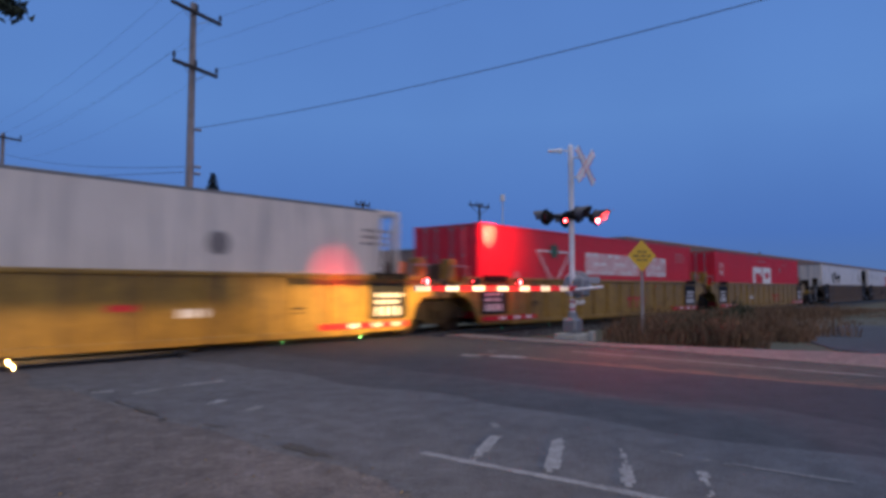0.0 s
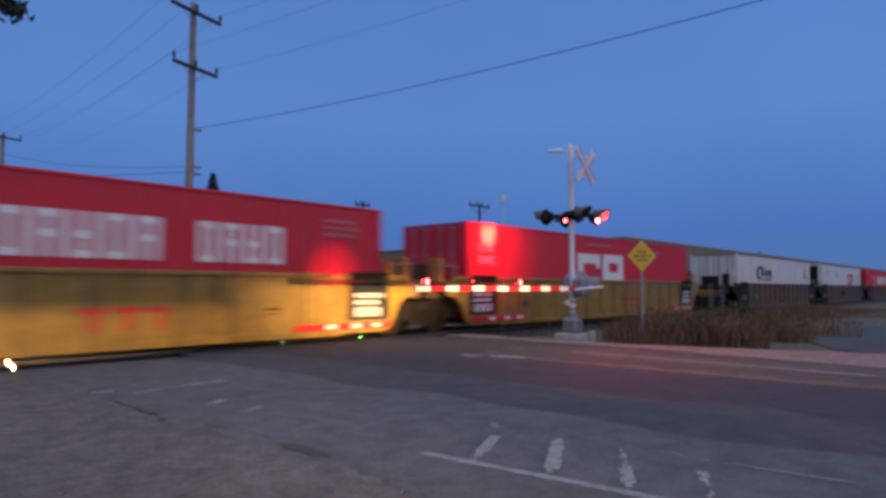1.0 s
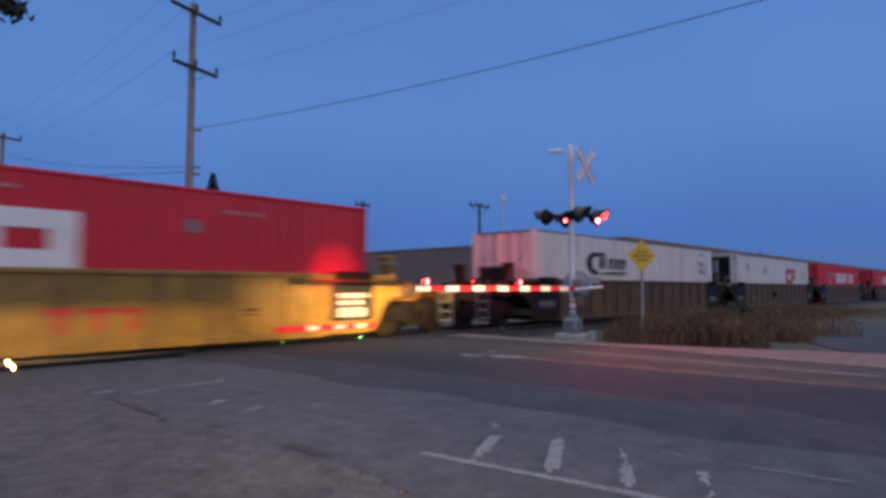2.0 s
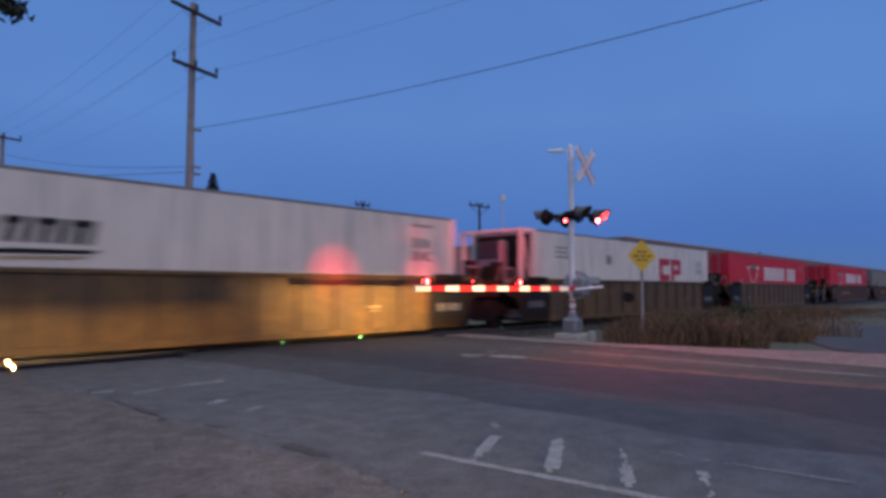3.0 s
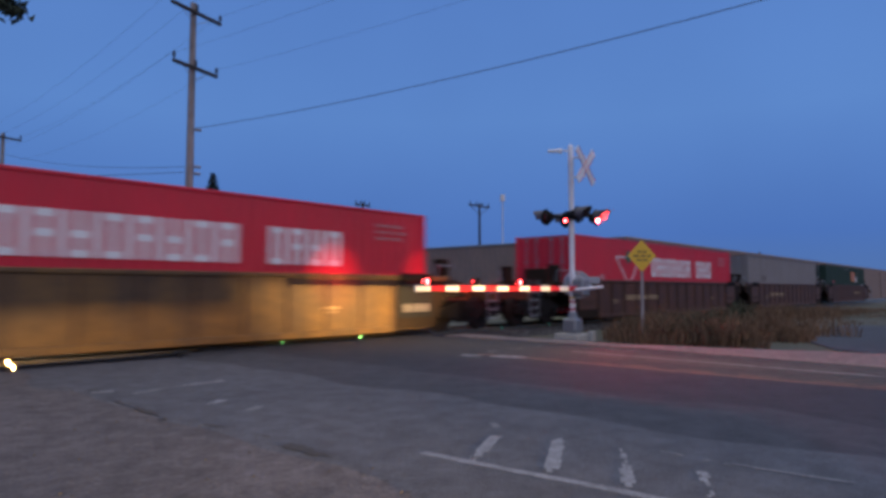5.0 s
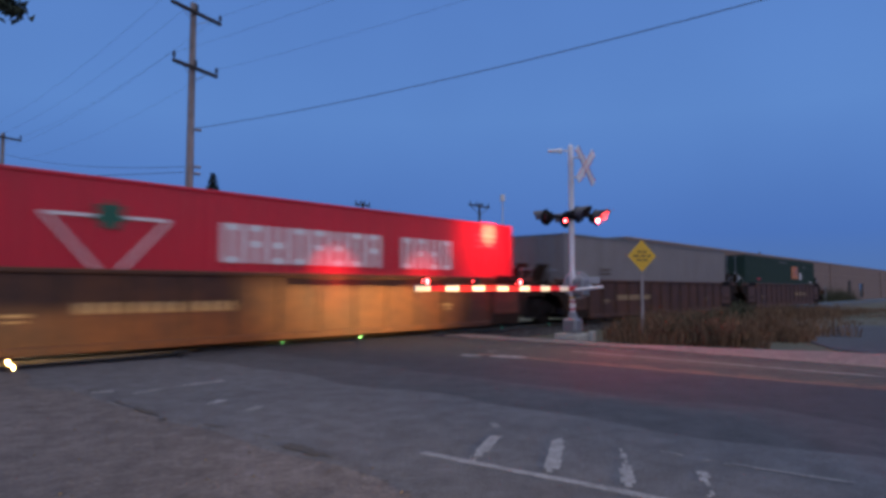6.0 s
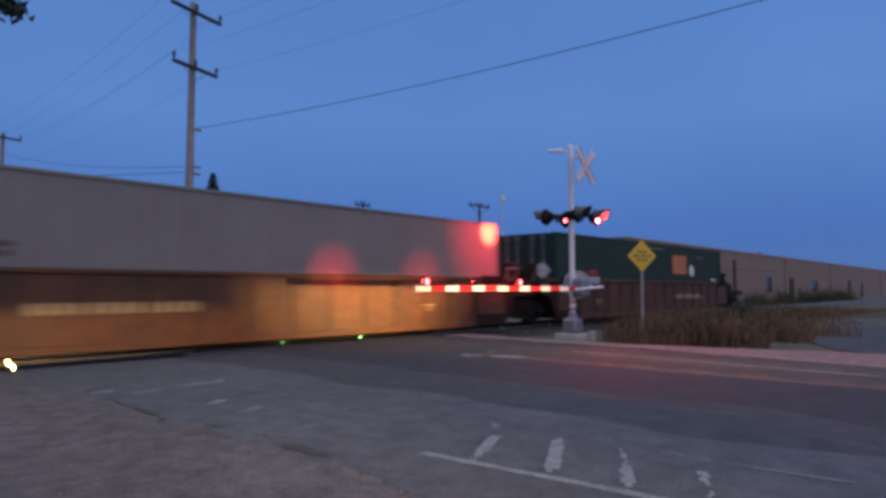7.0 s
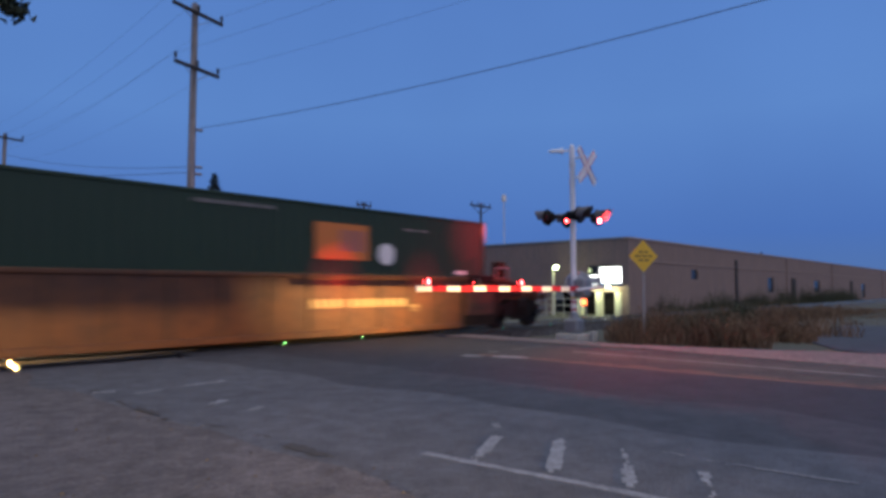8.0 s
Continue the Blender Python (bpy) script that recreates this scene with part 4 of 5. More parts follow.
def crossing_signal(mx, my):
    root = thing("crossing_signal", "silver railway crossing mast with lit red lamps and crossbuck", "crossing signal")
    part("foundation", block(B(), mx - 0.36, mx + 0.36, my - 0.33, my + 0.33, -0.2, 0.08, 0.02), CONCRETE, root, "pale concrete foundation block")
    part("foundation_cap", block(B(), mx + 0.16, mx + 0.38, my - 0.46, my - 0.335, -0.15, 0.14, 0.02), CONCRETE, root)
    bm = rod(B(), (mx, my, 0.1), (mx, my, 4.88), 0.07, seg=18)
    for z in (0.5, 0.75, 1.1, 1.5, 2.7, 3.9, 4.4):
        rod(bm, (mx, my, z), (mx, my, z + 0.05), 0.085, seg=14)
    rod(bm, (mx, my, 4.88), (mx, my, 4.93), 0.075, 0.03, seg=18)
    part("mast", bm, ALU, root)
    for k in range(4):
        part("reflective_band", rod(B(), (mx, my, 0.66 + 0.1 * k), (mx, my, 0.71 + 0.1 * k), 0.076, seg=18), SIGN_YELLOW if k % 2 else DECAL_RED, root, "reflective band on the mast")
    bm = rod(B(), (mx, my, 0.10), (mx, my, 0.62), 0.20, 0.10, seg=14)
    block(bm, mx - 0.2, mx + 0.2, my - 0.2, my + 0.2, 0.10, 0.46, 0.05)
    part("junction_box", bm, GREY_METAL, root, "grey cast junction base")
    # crossbuck, two white blades
    cz, cy = 4.32, my - 0.42
    for i, a in enumerate((45, -45)):
        blade = B()
        block(blade, -0.58, 0.58, -0.008 - 0.01 * i, 0.004 - 0.01 * i, -0.1, 0.1)
        bmesh.ops.transform(blade, matrix=pose(mx, cy, cz, 0, a, 0), verts=blade.verts)
        bl = part("crossbuck_blade", blade, TAPE_WHITE, root, "white crossbuck blade with red edge")
        for zz in (-0.085, 0.085):
            edge = block(B(), -0.55, 0.55, -0.026 - 0.01 * i, -0.014 - 0.01 * i, zz - 0.005, zz + 0.0035)
            bmesh.ops.transform(edge, matrix=pose(mx, cy, cz, 0, a, 0), verts=edge.verts)
            part("red_edge", edge, TAPE_RED, bl)
    part("crossbuck_bracket", rod(rod(B(), (mx, my, cz + 0.25), (mx, cy, cz + 0.25), 0.025), (mx, my, cz - 0.25), (mx, cy, cz - 0.25), 0.025), ALU, root)
    # bell on a side bracket
    bm = rod(B(), (mx, my, 4.78), (mx - 0.22, my + 0.24, 4.77), 0.022)
    part("bell_bracket", bm, ALU, root)
    bm = rod(B(), (mx - 0.18, my + 0.20, 4.77), (mx - 0.40, my + 0.44, 4.76), 0.05, 0.035, seg=16)
    rod(bm, (mx - 0.16, my + 0.18, 4.77), (mx - 0.19, my + 0.21, 4.77), 0.075, 0.075, seg=16)
    part("bell", bm, TAPE_WHITE, root, "pale cone-shaped bell")
    # lamp arms: a pair to the road, a pair to the track
    lz = 3.04
    bm = rod(B(), (mx - 0.5, my - 0.30, lz + 0.03), (mx + 0.5, my - 0.30, lz + 0.03), 0.035)
    rod(bm, (mx - 0.5, my + 0.30, lz + 0.03), (mx + 0.5, my + 0.30, lz + 0.03), 0.035)
    rod(bm, (mx, my - 0.30, lz + 0.03), (mx, my + 0.30, lz + 0.03), 0.035)
    block(bm, mx - 0.13, mx + 0.13, my - 0.13, my + 0.13, lz - 0.05, lz + 0.16, 0.02)
    part("lamp_arm", bm, BLACK, root, "black cross arm")
    for dx, phase in ((-0.46, "B"), (0.46, "A")):
        lamp_head(root, mx + dx, my - 0.46, lz, -1, phase, "road")
        rear = lamp_head(root, mx + dx, my + 0.46, lz, 1, phase, "track")
        # small side light in a pod on the flank of the rear lamp
        sx, sy = mx + dx - 0.20, my + 0.345
        part("side_pod", block(B(), sx - 0.08, sx + 0.10, sy + 0.001, sy + 0.10, lz - 0.10, lz + 0.06, 0.01), BLACK, rear)
        part("side_light", rod(B(), (sx, sy, lz - 0.02), (sx, sy - 0.006, lz - 0.02), 0.07, seg=14), LENS_SMALL, rear)
        # added flap over the side light, swung down when it is unlit
        f = part("flap", rod(B(), (0, -0.001, -0.07), (0, -0.005, -0.07), 0.085, seg=14), FLAP_DARK, rear)
        f.location = (sx, sy - 0.007, lz + 0.05)
        flaps.append((f, phase, -1))
    # gate mechanism with counterweight
    gz = 1.24
    bm = block(B(), mx - 0.16, mx + 0.20, my - 0.40, my - 0.07, gz - 0.22, gz + 0.22, 0.04)
    part("gate_machine", bm, GREY_METAL, root, "grey gate machine housing")
    bm = rod(B(), (0, -0.06, 0), (0, 0.06, 0), 0.36, seg=28)
    rod(bm, (0, -0.09, 0), (0, -0.06, 0), 0.20, 0.24, seg=24)
    for k in range(6):
        a = k * 1.047
        rod(bm, (0.29 * math.cos(a), -0.075, 0.29 * math.sin(a)), (0.29 * math.cos(a), -0.06, 0.29 * math.sin(a)), 0.03, seg=6)
    block(bm, 0.3, 0.62, -0.05, 0.03, 0.02, 0.2, 0.02)
    bmesh.ops.transform(bm, matrix=pose(mx + 0.31, my + 0.04, gz + 0.08, 0, 0, -38), verts=bm.verts)
    part("counterweight", bm, COUNTER_GREY, root, "grey bolted disc of the gate counterweight")
    bm = rod(B(), (mx - 0.55, my - 0.42, gz - 0.05), (mx + 0.8, my - 0.42, gz + 0.02), 0.035)
    rod(bm, (mx - 0.55, my - 0.22, gz - 0.05), (mx + 0.6, my - 0.22, gz + 0.02), 0.03)
    part("arm_bracket", bm, ALU, root)
    return root


MAST_X, MAST_Y = 14.5, 8.65
crossing_signal(MAST_X, MAST_Y)


def gate_arm():
    y = MAST_Y - 0.30
    root = thing("gate_arm", "lowered red and white striped gate arm with red lamps", "gate arm")
    x0, x1 = 8.47, 14.2
    n = 14
    step = (x1 - x0) / n
    for i in range(n):
        a = x0 + i * step
        th = 0.050 + 0.016 * i / n
        out = [(a, 1.215 - th), (a + step, 1.215 - th), (a + step, 1.215 + th), (a, 1.215 + th)]
        part("stripe_section", plate(B(), out, y - 0.02, y + 0.02), TAPE_WHITE if i % 2 == 0 else TAPE_RED, root, "white section" if i % 2 == 0 else "red section")
    for x, phase in ((8.76, ""), (10.23, "B"), (11.74, "A")):
        bm = block(B(), x - 0.062, x + 0.062, y - 0.0295, y + 0.0295, 1.268, 1.41, 0.012)
        lamp = part("arm_lamp", bm, BLACK, root, "small red lamp on the arm")
        for s in (-1, 1):
            part("lens", rod(B(), (x, y + s * 0.03, 1.345), (x, y + s * 0.036, 1.345), 0.060, 0.057, seg=16), LENS_SMALL, lamp)
            part("collar", tube(B(), (x, y, 1.345), s * 0.03, s * 0.052, 0.061, 0.067, 16), BLACK, lamp)
            # added flap swings down to black out a flashing arm lamp
            if phase:
                f = part("flap", rod(B(), (0, 0, -0.07), (0, s * 0.005, -0.07), 0.088, seg=16), FLAP_DARK, lamp)
                f.location = (x, y + s * 0.061, 1.415)
                flaps.append((f, phase, s))
        spot("arm_lamp_beam", (x, y + 0.045, 1.345), (x + 0.70, y + 3.5, 1.43), 420 if phase else 560, RED, 30, 1.0, 0.008)
        spot("arm_lamp_beam", (x, y + 0.045, 1.345), (x + 0.70, y + 3.5, 1.45), 700, (1.0, 0.06, 0.05), 9, 1.0, 0.004)
    return root


gate_arm()


def far_signal():
    """The mast beyond the track, seen only in the gaps between the cars."""
    mx, my, lz = 2.4, 17.6, 2.75
    root = thing("crossing_signal", "far railway crossing mast beyond the train with red lamps", "crossing signal")
    part("mast", rod(B(), (mx, my, -0.4), (mx, my, 4.6), 0.07, seg=14), ALU, root)
    part("lamp_arm", rod(rod(B(), (mx - 0.5, my - 0.3, lz), (mx + 0.5, my - 0.3, lz), 0.035), (mx, my, lz), (mx, my - 0.3, lz), 0.035), BLACK, root)
    for dx, phase in ((-0.46, "A"), (0.46, "B")):
        lamp_head(root, mx + dx, my - 0.46, lz, -1, phase, "far")


far_signal()


def warning_sign():
    root = thing("warning_sign", "yellow diamond warning sign with worn dark lettering on a post", "road sign", at=pose(15.15, 7.07, -0.1, 0, 0, -32))
    part("post", block(block(B(), -0.035, 0.035, -0.01, 0.01, 0, 2.1), -0.012, 0.012, 0.0, 0.045, 0, 2.05), WOOD, root)
    r = 0.40
    d = plate(B(), [(0, -r), (r, 0), (0, r), (-r, 0)], -0.016, -0.011)
    bmesh.ops.translate(d, verts=d.verts, vec=(0, 0, 2.12))
    face = part("sign_plate", d, SIGN_YELLOW, root)
    for z, ws in ((2.22, (0.12, 0.10)), (2.12, (0.16, 0.14, 0.1)), (2.02, (0.14, 0.12))):
        x = -(sum(ws) + 0.04 * (len(ws) - 1)) / 2
        for w in ws:
            part("lettering_bar", block(B(), x, x + w, -0.021, -0.016, z - 0.025, z + 0.025), SIGN_BARS, face)
            x += w + 0.04


warning_sign()


# ---- utility poles and wires ----
def utility_pole(x, y, height, arms, turn, r=0.16):
    root = thing("utility_pole", "weathered grey wooden utility pole with dark crossarms", "utility pole", "utility poles", at=pose(x, y, -0.48, 0, 0, turn))
    part("pole", rod(B(), (0, 0, 0), (0, 0, height + 0.48), r, r * 0.68, seg=16), WOOD, root)
    for z, half in arms:
        z += 0.48
        bm = block(B(), -half, half, -0.24, -0.14, z - 0.06, z + 0.06, 0.01)
        arm = part("crossarm", bm, WOOD_DARK, root)
        for e in (-0.96, 0.96):
            bm = rod(B(), (e * half, -0.19, z + 0.06), (e * half, -0.19, z + 0.18), 0.02, seg=8)
            rod(bm, (e * half, -0.19, z + 0.15), (e * half, -0.19, z + 0.32), 0.06, 0.045, seg=10)
            part("insulator", bm, WIRE, arm, "dark pin insulator")
        bm = rod(B(), (0, -0.19, z + 0.06), (0, -0.19, z + 0.3), 0.045, seg=8)
        part("insulator", bm, WIRE, arm, "dark pin insulator")
        for e in (-1, 1):
            part("arm_brace", rod(B(), (e * half * 0.55, -0.15, z - 0.04), (0, -0.15, z - 0.42), 0.012, seg=6), GREY_METAL, arm)
    for z in (5.35, 5.6, 6.95):
        part("hook", rod(B(), (0.1, -0.1, z + 0.48), (0.3, -0.2, z + 0.48), 0.05, seg=8), GREY_METAL, root)
    return root


utility_pole(10.97, 22.17, 11.6, ((11.2, 1.15), (9.15, 1.02)), 16)
utility_pole(11.5, 48.5, 11.2, ((10.9, 1.0),), 10)


def wire(a, b, sag, r, label="thin dark overhead cable"):
    a, b = Vector(a), Vector(b)
    cu = bpy.data.curves.new("overhead_cable", "CURVE")
    cu.dimensions, cu.bevel_depth, cu.bevel_resolution = "3D", r, 1
    sp = cu.splines.new("POLY")
    n = 30
    sp.points.add(n)
    for i in range(n + 1):
        t = i / n
        p = a.lerp(b, t)
        sp.points[i].co = (p.x, p.y, p.z - sag * 4 * t * (1 - t), 1)
    cu.materials.append(WIRE)
    tagged(new("overhead_cable", cu), label, "cable", "overhead cables")


wire((10.97, 22.1, 6.95), (15.5, -12, 8.2), 0.75, 0.0105, "thick dark overhead cable")
for dx, z in ((-1.1, 11.5), (1.1, 11.5), (0.0, 11.7)):
    wire((10.97 + dx, 22.2 + dx * 0.3, z), (14 + dx * 1.2, -14, z + 0.3), 0.5, 0.0035)
    wire((10.97 + dx, 22.2 + dx * 0.3, z), (11.5 + dx, 48.5, 11.2), 0.5, 0.0035)
for dx in (-0.95, 0.95):
    wire((10.97 + dx, 22.2 + dx * 0.3, 9.4), (14 + dx * 1.2, -14, 9.6), 0.6, 0.0035)
    wire((10.97 + dx, 22.2 + dx * 0.3, 9.4), (11.5 + dx, 48.5, 9.6), 0.5, 0.0035)
wire((10.97, 22.2, 5.6), (11.5, 48.5, 9.9), 0.35, 0.010)
wire((10.97, 22.2, 5.4), (-10, 40, 4.6), 0.3, 0.010)


def far_mast(x, y, z0, z1, half, label):
    root = thing("power_pole", label, "power pole", "far power poles")
    part("pole", rod(B(), (x, y, z0), (x, y, z1), 0.14, 0.10, seg=8), WOOD_DARK, root)
    if half:
        part("crossarm", block(B(), x - half, x + half, y - 0.06, y + 0.06, z1 - 0.35, z1 - 0.2), WOOD_DARK, root)
        part("arm_brace", rod(rod(B(), (x - half * 0.9, y, z1 - 0.3), (x, y, z1 - 1.1), 0.03), (x + half * 0.9, y, z1 - 0.3), (x, y, z1 - 1.1), 0.03), WOOD_DARK, root)
        for k in (-0.9, -0.3, 0.3, 0.9):
            part("insulator", rod(B(), (x + k * half, y, z1 - 0.2), (x + k * half, y, z1 + 0.1), 0.05, seg=6), WIRE, root)


far_mast(46.8, 37.7, -0.5, 9.2, 1.5, "far dark power pole with a wide crossarm")
far_mast(39.5, 45.8, -0.5, 9.3, 0.9, "far dark power pole with a small crossarm")
far_mast(78.5, 22.5, -0.5, 5.4, 0, "far thin stub pole")
solid("chimney_stack", rod(rod(B(), (48.24, 36.1, -0.5), (48.24, 36.1, 9.4), 0.05, 0.05, seg=8), (48.24, 36.1, 9.4), (48.24, 36.1, 10.0), 0.24, 0.2, seg=12), WHITE_BOX, "slender pale metal chimney stack", "chimney")


# ---- warehouse beyond the track ----
def warehouse():
    X0, Y0, X1, Y1, ZB, ZT = 37.6, 18.5, 150.0, 60.0, -0.48, 4.35
    root = thing("warehouse", "long low beige block warehouse with lit entrance", "building", kind="structure")
    # long wall to the track, with openings cut as recesses between wall pieces
    wins = [(47.6, 48.9, 1.95, 2.65), (66.3, 68.2, 0.9, 2.3), (84.0, 86.8, 0.9, 2.2), (112, 115, 0.0, 2.0)]
    bm = B()
    x = X0
    for a, b, z0, z1 in wins:
        block(bm, x, a, Y0, Y0 + 0.3, ZB, ZT)
        block(bm, a, b, Y0, Y0 + 0.3, ZB, z0)
        block(bm, a, b, Y0, Y0 + 0.3, z1, ZT)
        x = b
    block(bm, x, X1, Y0, Y0 + 0.3, ZB, ZT)
    long_wall = part("wall", bm, BRICK, root)
    for a, b, z0, z1 in wins:
        w = part("window", block(B(), a, b, Y0 + 0.12, Y0 + 0.16, z0, z1), GLASS_DARK, long_wall, "dark window")
    for x, wd in ((57.1, 0.55), (74.4, 1.5), (104, 1.6)):
        part("downpipe" if wd < 0.6 else "dark_door", block(B(), x, x + wd, Y0 - 0.08, Y0, ZB + 0.1, ZT - (0.7 if wd < 0.6 else 2.0)), WOOD_DARK, long_wall)
    for x in (72.6, 93, 130):
        part("pier", block(B(), x, x + 0.5, Y0 - 0.10, Y0, ZB, ZT - 0.05), BRICK, long_wall)
    part("string_course", block(B(), X0, X1, Y0 - 0.05, Y0, 2.97, 3.05), BAND, long_wall)
    part("parapet", block(B(), X0 - 0.06, X1, Y0 - 0.06, Y0 + 0.4, ZT, ZT + 0.14, 0.02), BAND, root)
    part("parapet", block(B(), X0 - 0.06, X0 + 0.4, Y0 + 0.42, Y1, ZT, ZT + 0.14, 0.02), ROOF_GREY, root)
    part("roof", block(B(), X0 + 0.42, X1, Y0 + 0.42, Y1, ZT - 0.3, ZT), ROOF_GREY, root)
    # end wall with the entrance: pillars, dark bays and a bright upper window
    bm = B()
    block(bm, X0, X0 + 0.3, Y0 + 0.3, 19.0, ZB, ZT)
    block(bm, X0, X0 + 0.3, 19.0, 24.2, 2.75, ZT)
    block(bm, X0, X0 + 0.3, 24.2, Y1, ZB, ZT)
    block(bm, X0, X0 + 0.3, 19.0, 24.2, 1.05, 1.5)
    block(bm, X0, X0 + 0.3, 21.4, 24.2, 1.5, 2.75)
    ew = part("wall", bm, BRICK, root)
    part("window", block(B(), X0 + 0.10, X0 + 0.14, 19.02, 20.55, 1.62, 2.60), LAMP_WHITE, ew, "brightly lit window")
    part("window", block(B(), X0 + 0.10, X0 + 0.14, 20.65, 21.35, 1.52, 2.10), LAMP_WHITE, ew, "brightly lit window")
    part("window", block(B(), X0 + 0.10, X0 + 0.14, 20.65, 21.35, 2.12, 2.72), GLASS_DARK, ew, "dark window")
    part("window_frame", block(B(), X0 + 0.02, X0 + 0.1, 20.55, 20.65, 1.5, 2.75), GREY_METAL, ew)
    for y in (19.05, 20.4, 21.8):
        part("pillar", block(B(), X0 - 0.05, X0 + 0.3, y, y + 0.42, ZB, 1.05, 0.01), PILLAR, ew, "cream lit pillar")
    # black back panel stands in for the shade deep in the bay
    part("bay_back", block(B(), X0 + 1.6, X0 + 1.7, 19.0, 24.2, ZB, 1.05), BLACK, ew, "dark recessed bay")
    for y in (26.5, 29.0, 31.5):
        part("dock_door", block(B(), X0 - 0.04, X0, y, y + 1.4, ZB, 1.1), GREY_BOX, ew, "grey dock door")
    part("roof_unit", block(B(), X0 + 6, X0 + 8.5, 33, 35.5, ZT, ZT + 0.6, 0.05), GREY_METAL, root, "grey rooftop unit")
    # light of the entrance on the pillars and yard
    for yy, zz, p in ((19.75, 1.35, 120), (21.2, 1.35, 110)):
        part("canopy_lamp", block(B(), X0 - 0.45, X0 - 0.25, yy - 0.1, yy + 0.1, zz, zz + 0.06), LAMP_GREEN, ew, "lit canopy lamp")
        li = new("entrance_light", bpy.data.lights.new("entrance_light", "POINT"))
        li.data.energy, li.data.color, li.data.shadow_soft_size = p, (0.9, 1.0, 0.6), 0.08
        li.location = (X0 - 0.55, yy, zz - 0.12)
    part("canopy", block(B(), X0 - 0.6, X0, 18.9, 24.2, 1.42, 1.5), ROOF_GREY, ew)


warehouse()


def yard_lamp():
    root = thing("yard_lamp", "pale yard lamp post with a lit greenish head", "lamp post")
    part("post", rod(B(), (36.0, 23.0, -0.48), (36.0, 23.0, 2.65), 0.09, seg=10), PILLAR, root)
    part("lamp_head", block(B(), 35.85, 36.1, 22.62, 22.92, 2.50, 2.74, 0.06), LAMP_GREEN, root, "glowing greenish lamp head")
    li = new("yard_light", bpy.data.lights.new("yard_light", "POINT"))
    li.data.energy, li.data.color, li.data.shadow_soft_size = 22, (0.85, 1.0, 0.5), 0.1
    li.location = (35.6, 22.5, 2.5)


def yard_signal():
    root = thing("yard_signal", "small lit orange-red signal on a short post", "signal light")
    part("post", rod(B(), (29.7, 17.0, -0.48), (29.7, 17.0, 0.36), 0.04, seg=8), GREY_METAL, root)
    part("housing", block(B(), 29.55, 29.95, 16.85, 17.2, 0.36, 0.75, 0.03), BLACK, root)
    part("lens", block(B(), 29.53, 29.555, 16.88, 17.17, 0.4, 0.7), LAMP_ORANGE, root, "lit orange lens")


def far_lamp():
    root = thing("street_lamp", "far street lamp with a bright white head", "street lamp")
    part("post", rod(B(), (31.9, 46.8, -0.48), (31.9, 46.8, 4.2), 0.08, 0.06, seg=8), GREY_METAL, root)
    part("lamp_head", block(B(), 31.65, 32.15, 46.55, 47.05, 4.0, 4.3, 0.06), LAMP_FAR, root, "glowing white lamp head")


def yard_fence():
    root = thing("yard_fence", "pale metal railing around the lit yard", "fence")
    a, b = Vector((32.4, 24.4, -0.48)), Vector((34.9, 20.9, -0.48))
    for i in range(9):
        p = a.lerp(b, i / 8)
        part("post", rod(B(), p, p + Vector((0, 0, 1.15)), 0.03, seg=6), PILLAR, root)
    for z in (0.25, 0.7, 1.12):
        part("rail", rod(B(), a + Vector((0, 0, z)), b + Vector((0, 0, z)), 0.025, seg=6), PILLAR, root)


yard_fence()
yard_lamp()
yard_signal()
far_lamp()


# ---- plants ----
def conifer(x, y, h, r, seed, tip=0.5, label="dark dense conifer tree"):
    rnd = random.Random(seed)
    root = thing("conifer_tree", label, "tree", "conifers beyond the track", at=pose(x, y, -0.48))
    part("trunk", rod(B(), (0, 0, 0), (0, 0, h * 0.95), 0.13, 0.02, seg=8), BARK, root)
    vs, fs = [], []
    for i in range(4200):
        t = rnd.random() ** 0.8
        z = 0.25 + (h - 0.2) * t
        reach = r * (1 - t) ** tip * (0.75 + 0.5 * noise.noise((seed, z * 1.3, i % 7)))
        a = rnd.random() * 6.283
        d = reach * math.sqrt(rnd.random()) + 0.04
        c = Vector((d * math.cos(a), d * math.sin(a), z - 0.25 * d))
        s = rnd.uniform(0.14, 0.32) * (1.0 - 0.65 * t)
        u = Vector((math.cos(a), math.sin(a), rnd.uniform(-0.6, 0.5))) * s
        v = Vector((-math.sin(a), math.cos(a), rnd.uniform(-0.3, 0.3))) * s * 0.45
        k = len(vs)
        vs += [c - u * 0.3 - v, c - u * 0.3 + v, c + u]
        fs.append((k, k + 1, k + 2))
    me = bpy.data.meshes.new("crown")
    me.from_pydata(vs, [], fs)
    me.materials.append(LEAF)
    ob = new("crown", me)
    ob.parent = root


tr = random.Random(21)
for i in range(24):
    x = 5.2 + 0.42 * i
    conifer(x + tr.uniform(-0.15, 0.15), 30.5 + tr.uniform(-1.6, 1.6), tr.uniform(2.9, 3.7) if x < 8.6 else tr.uniform(3.9, 5.3), tr.uniform(0.9, 1.4), 40 + i, tr.uniform(0.28, 0.5))
for i in range(8):
    conifer(7.5 + 0.95 * i + tr.uniform(-0.2, 0.2), 33.5, tr.uniform(4.0, 4.9), tr.uniform(1.5, 2.0), 140 + i)
for i, (x, y, h, r) in enumerate(((12.85, 24.0, 6.25, 2.9), (16.2, 27.5, 4.1, 1.9), (17.6, 29.0, 3.8, 2.0), (19.2, 30.0, 3.5, 2.0), (15.0, 30.5, 4.6, 1.9), (20.8, 31.0, 3.3, 2.0), (22.4, 33.0, 3.3, 2.2))):
    conifer(x, y, h, r, 80 + i, 1.0 if i == 0 else 0.5)


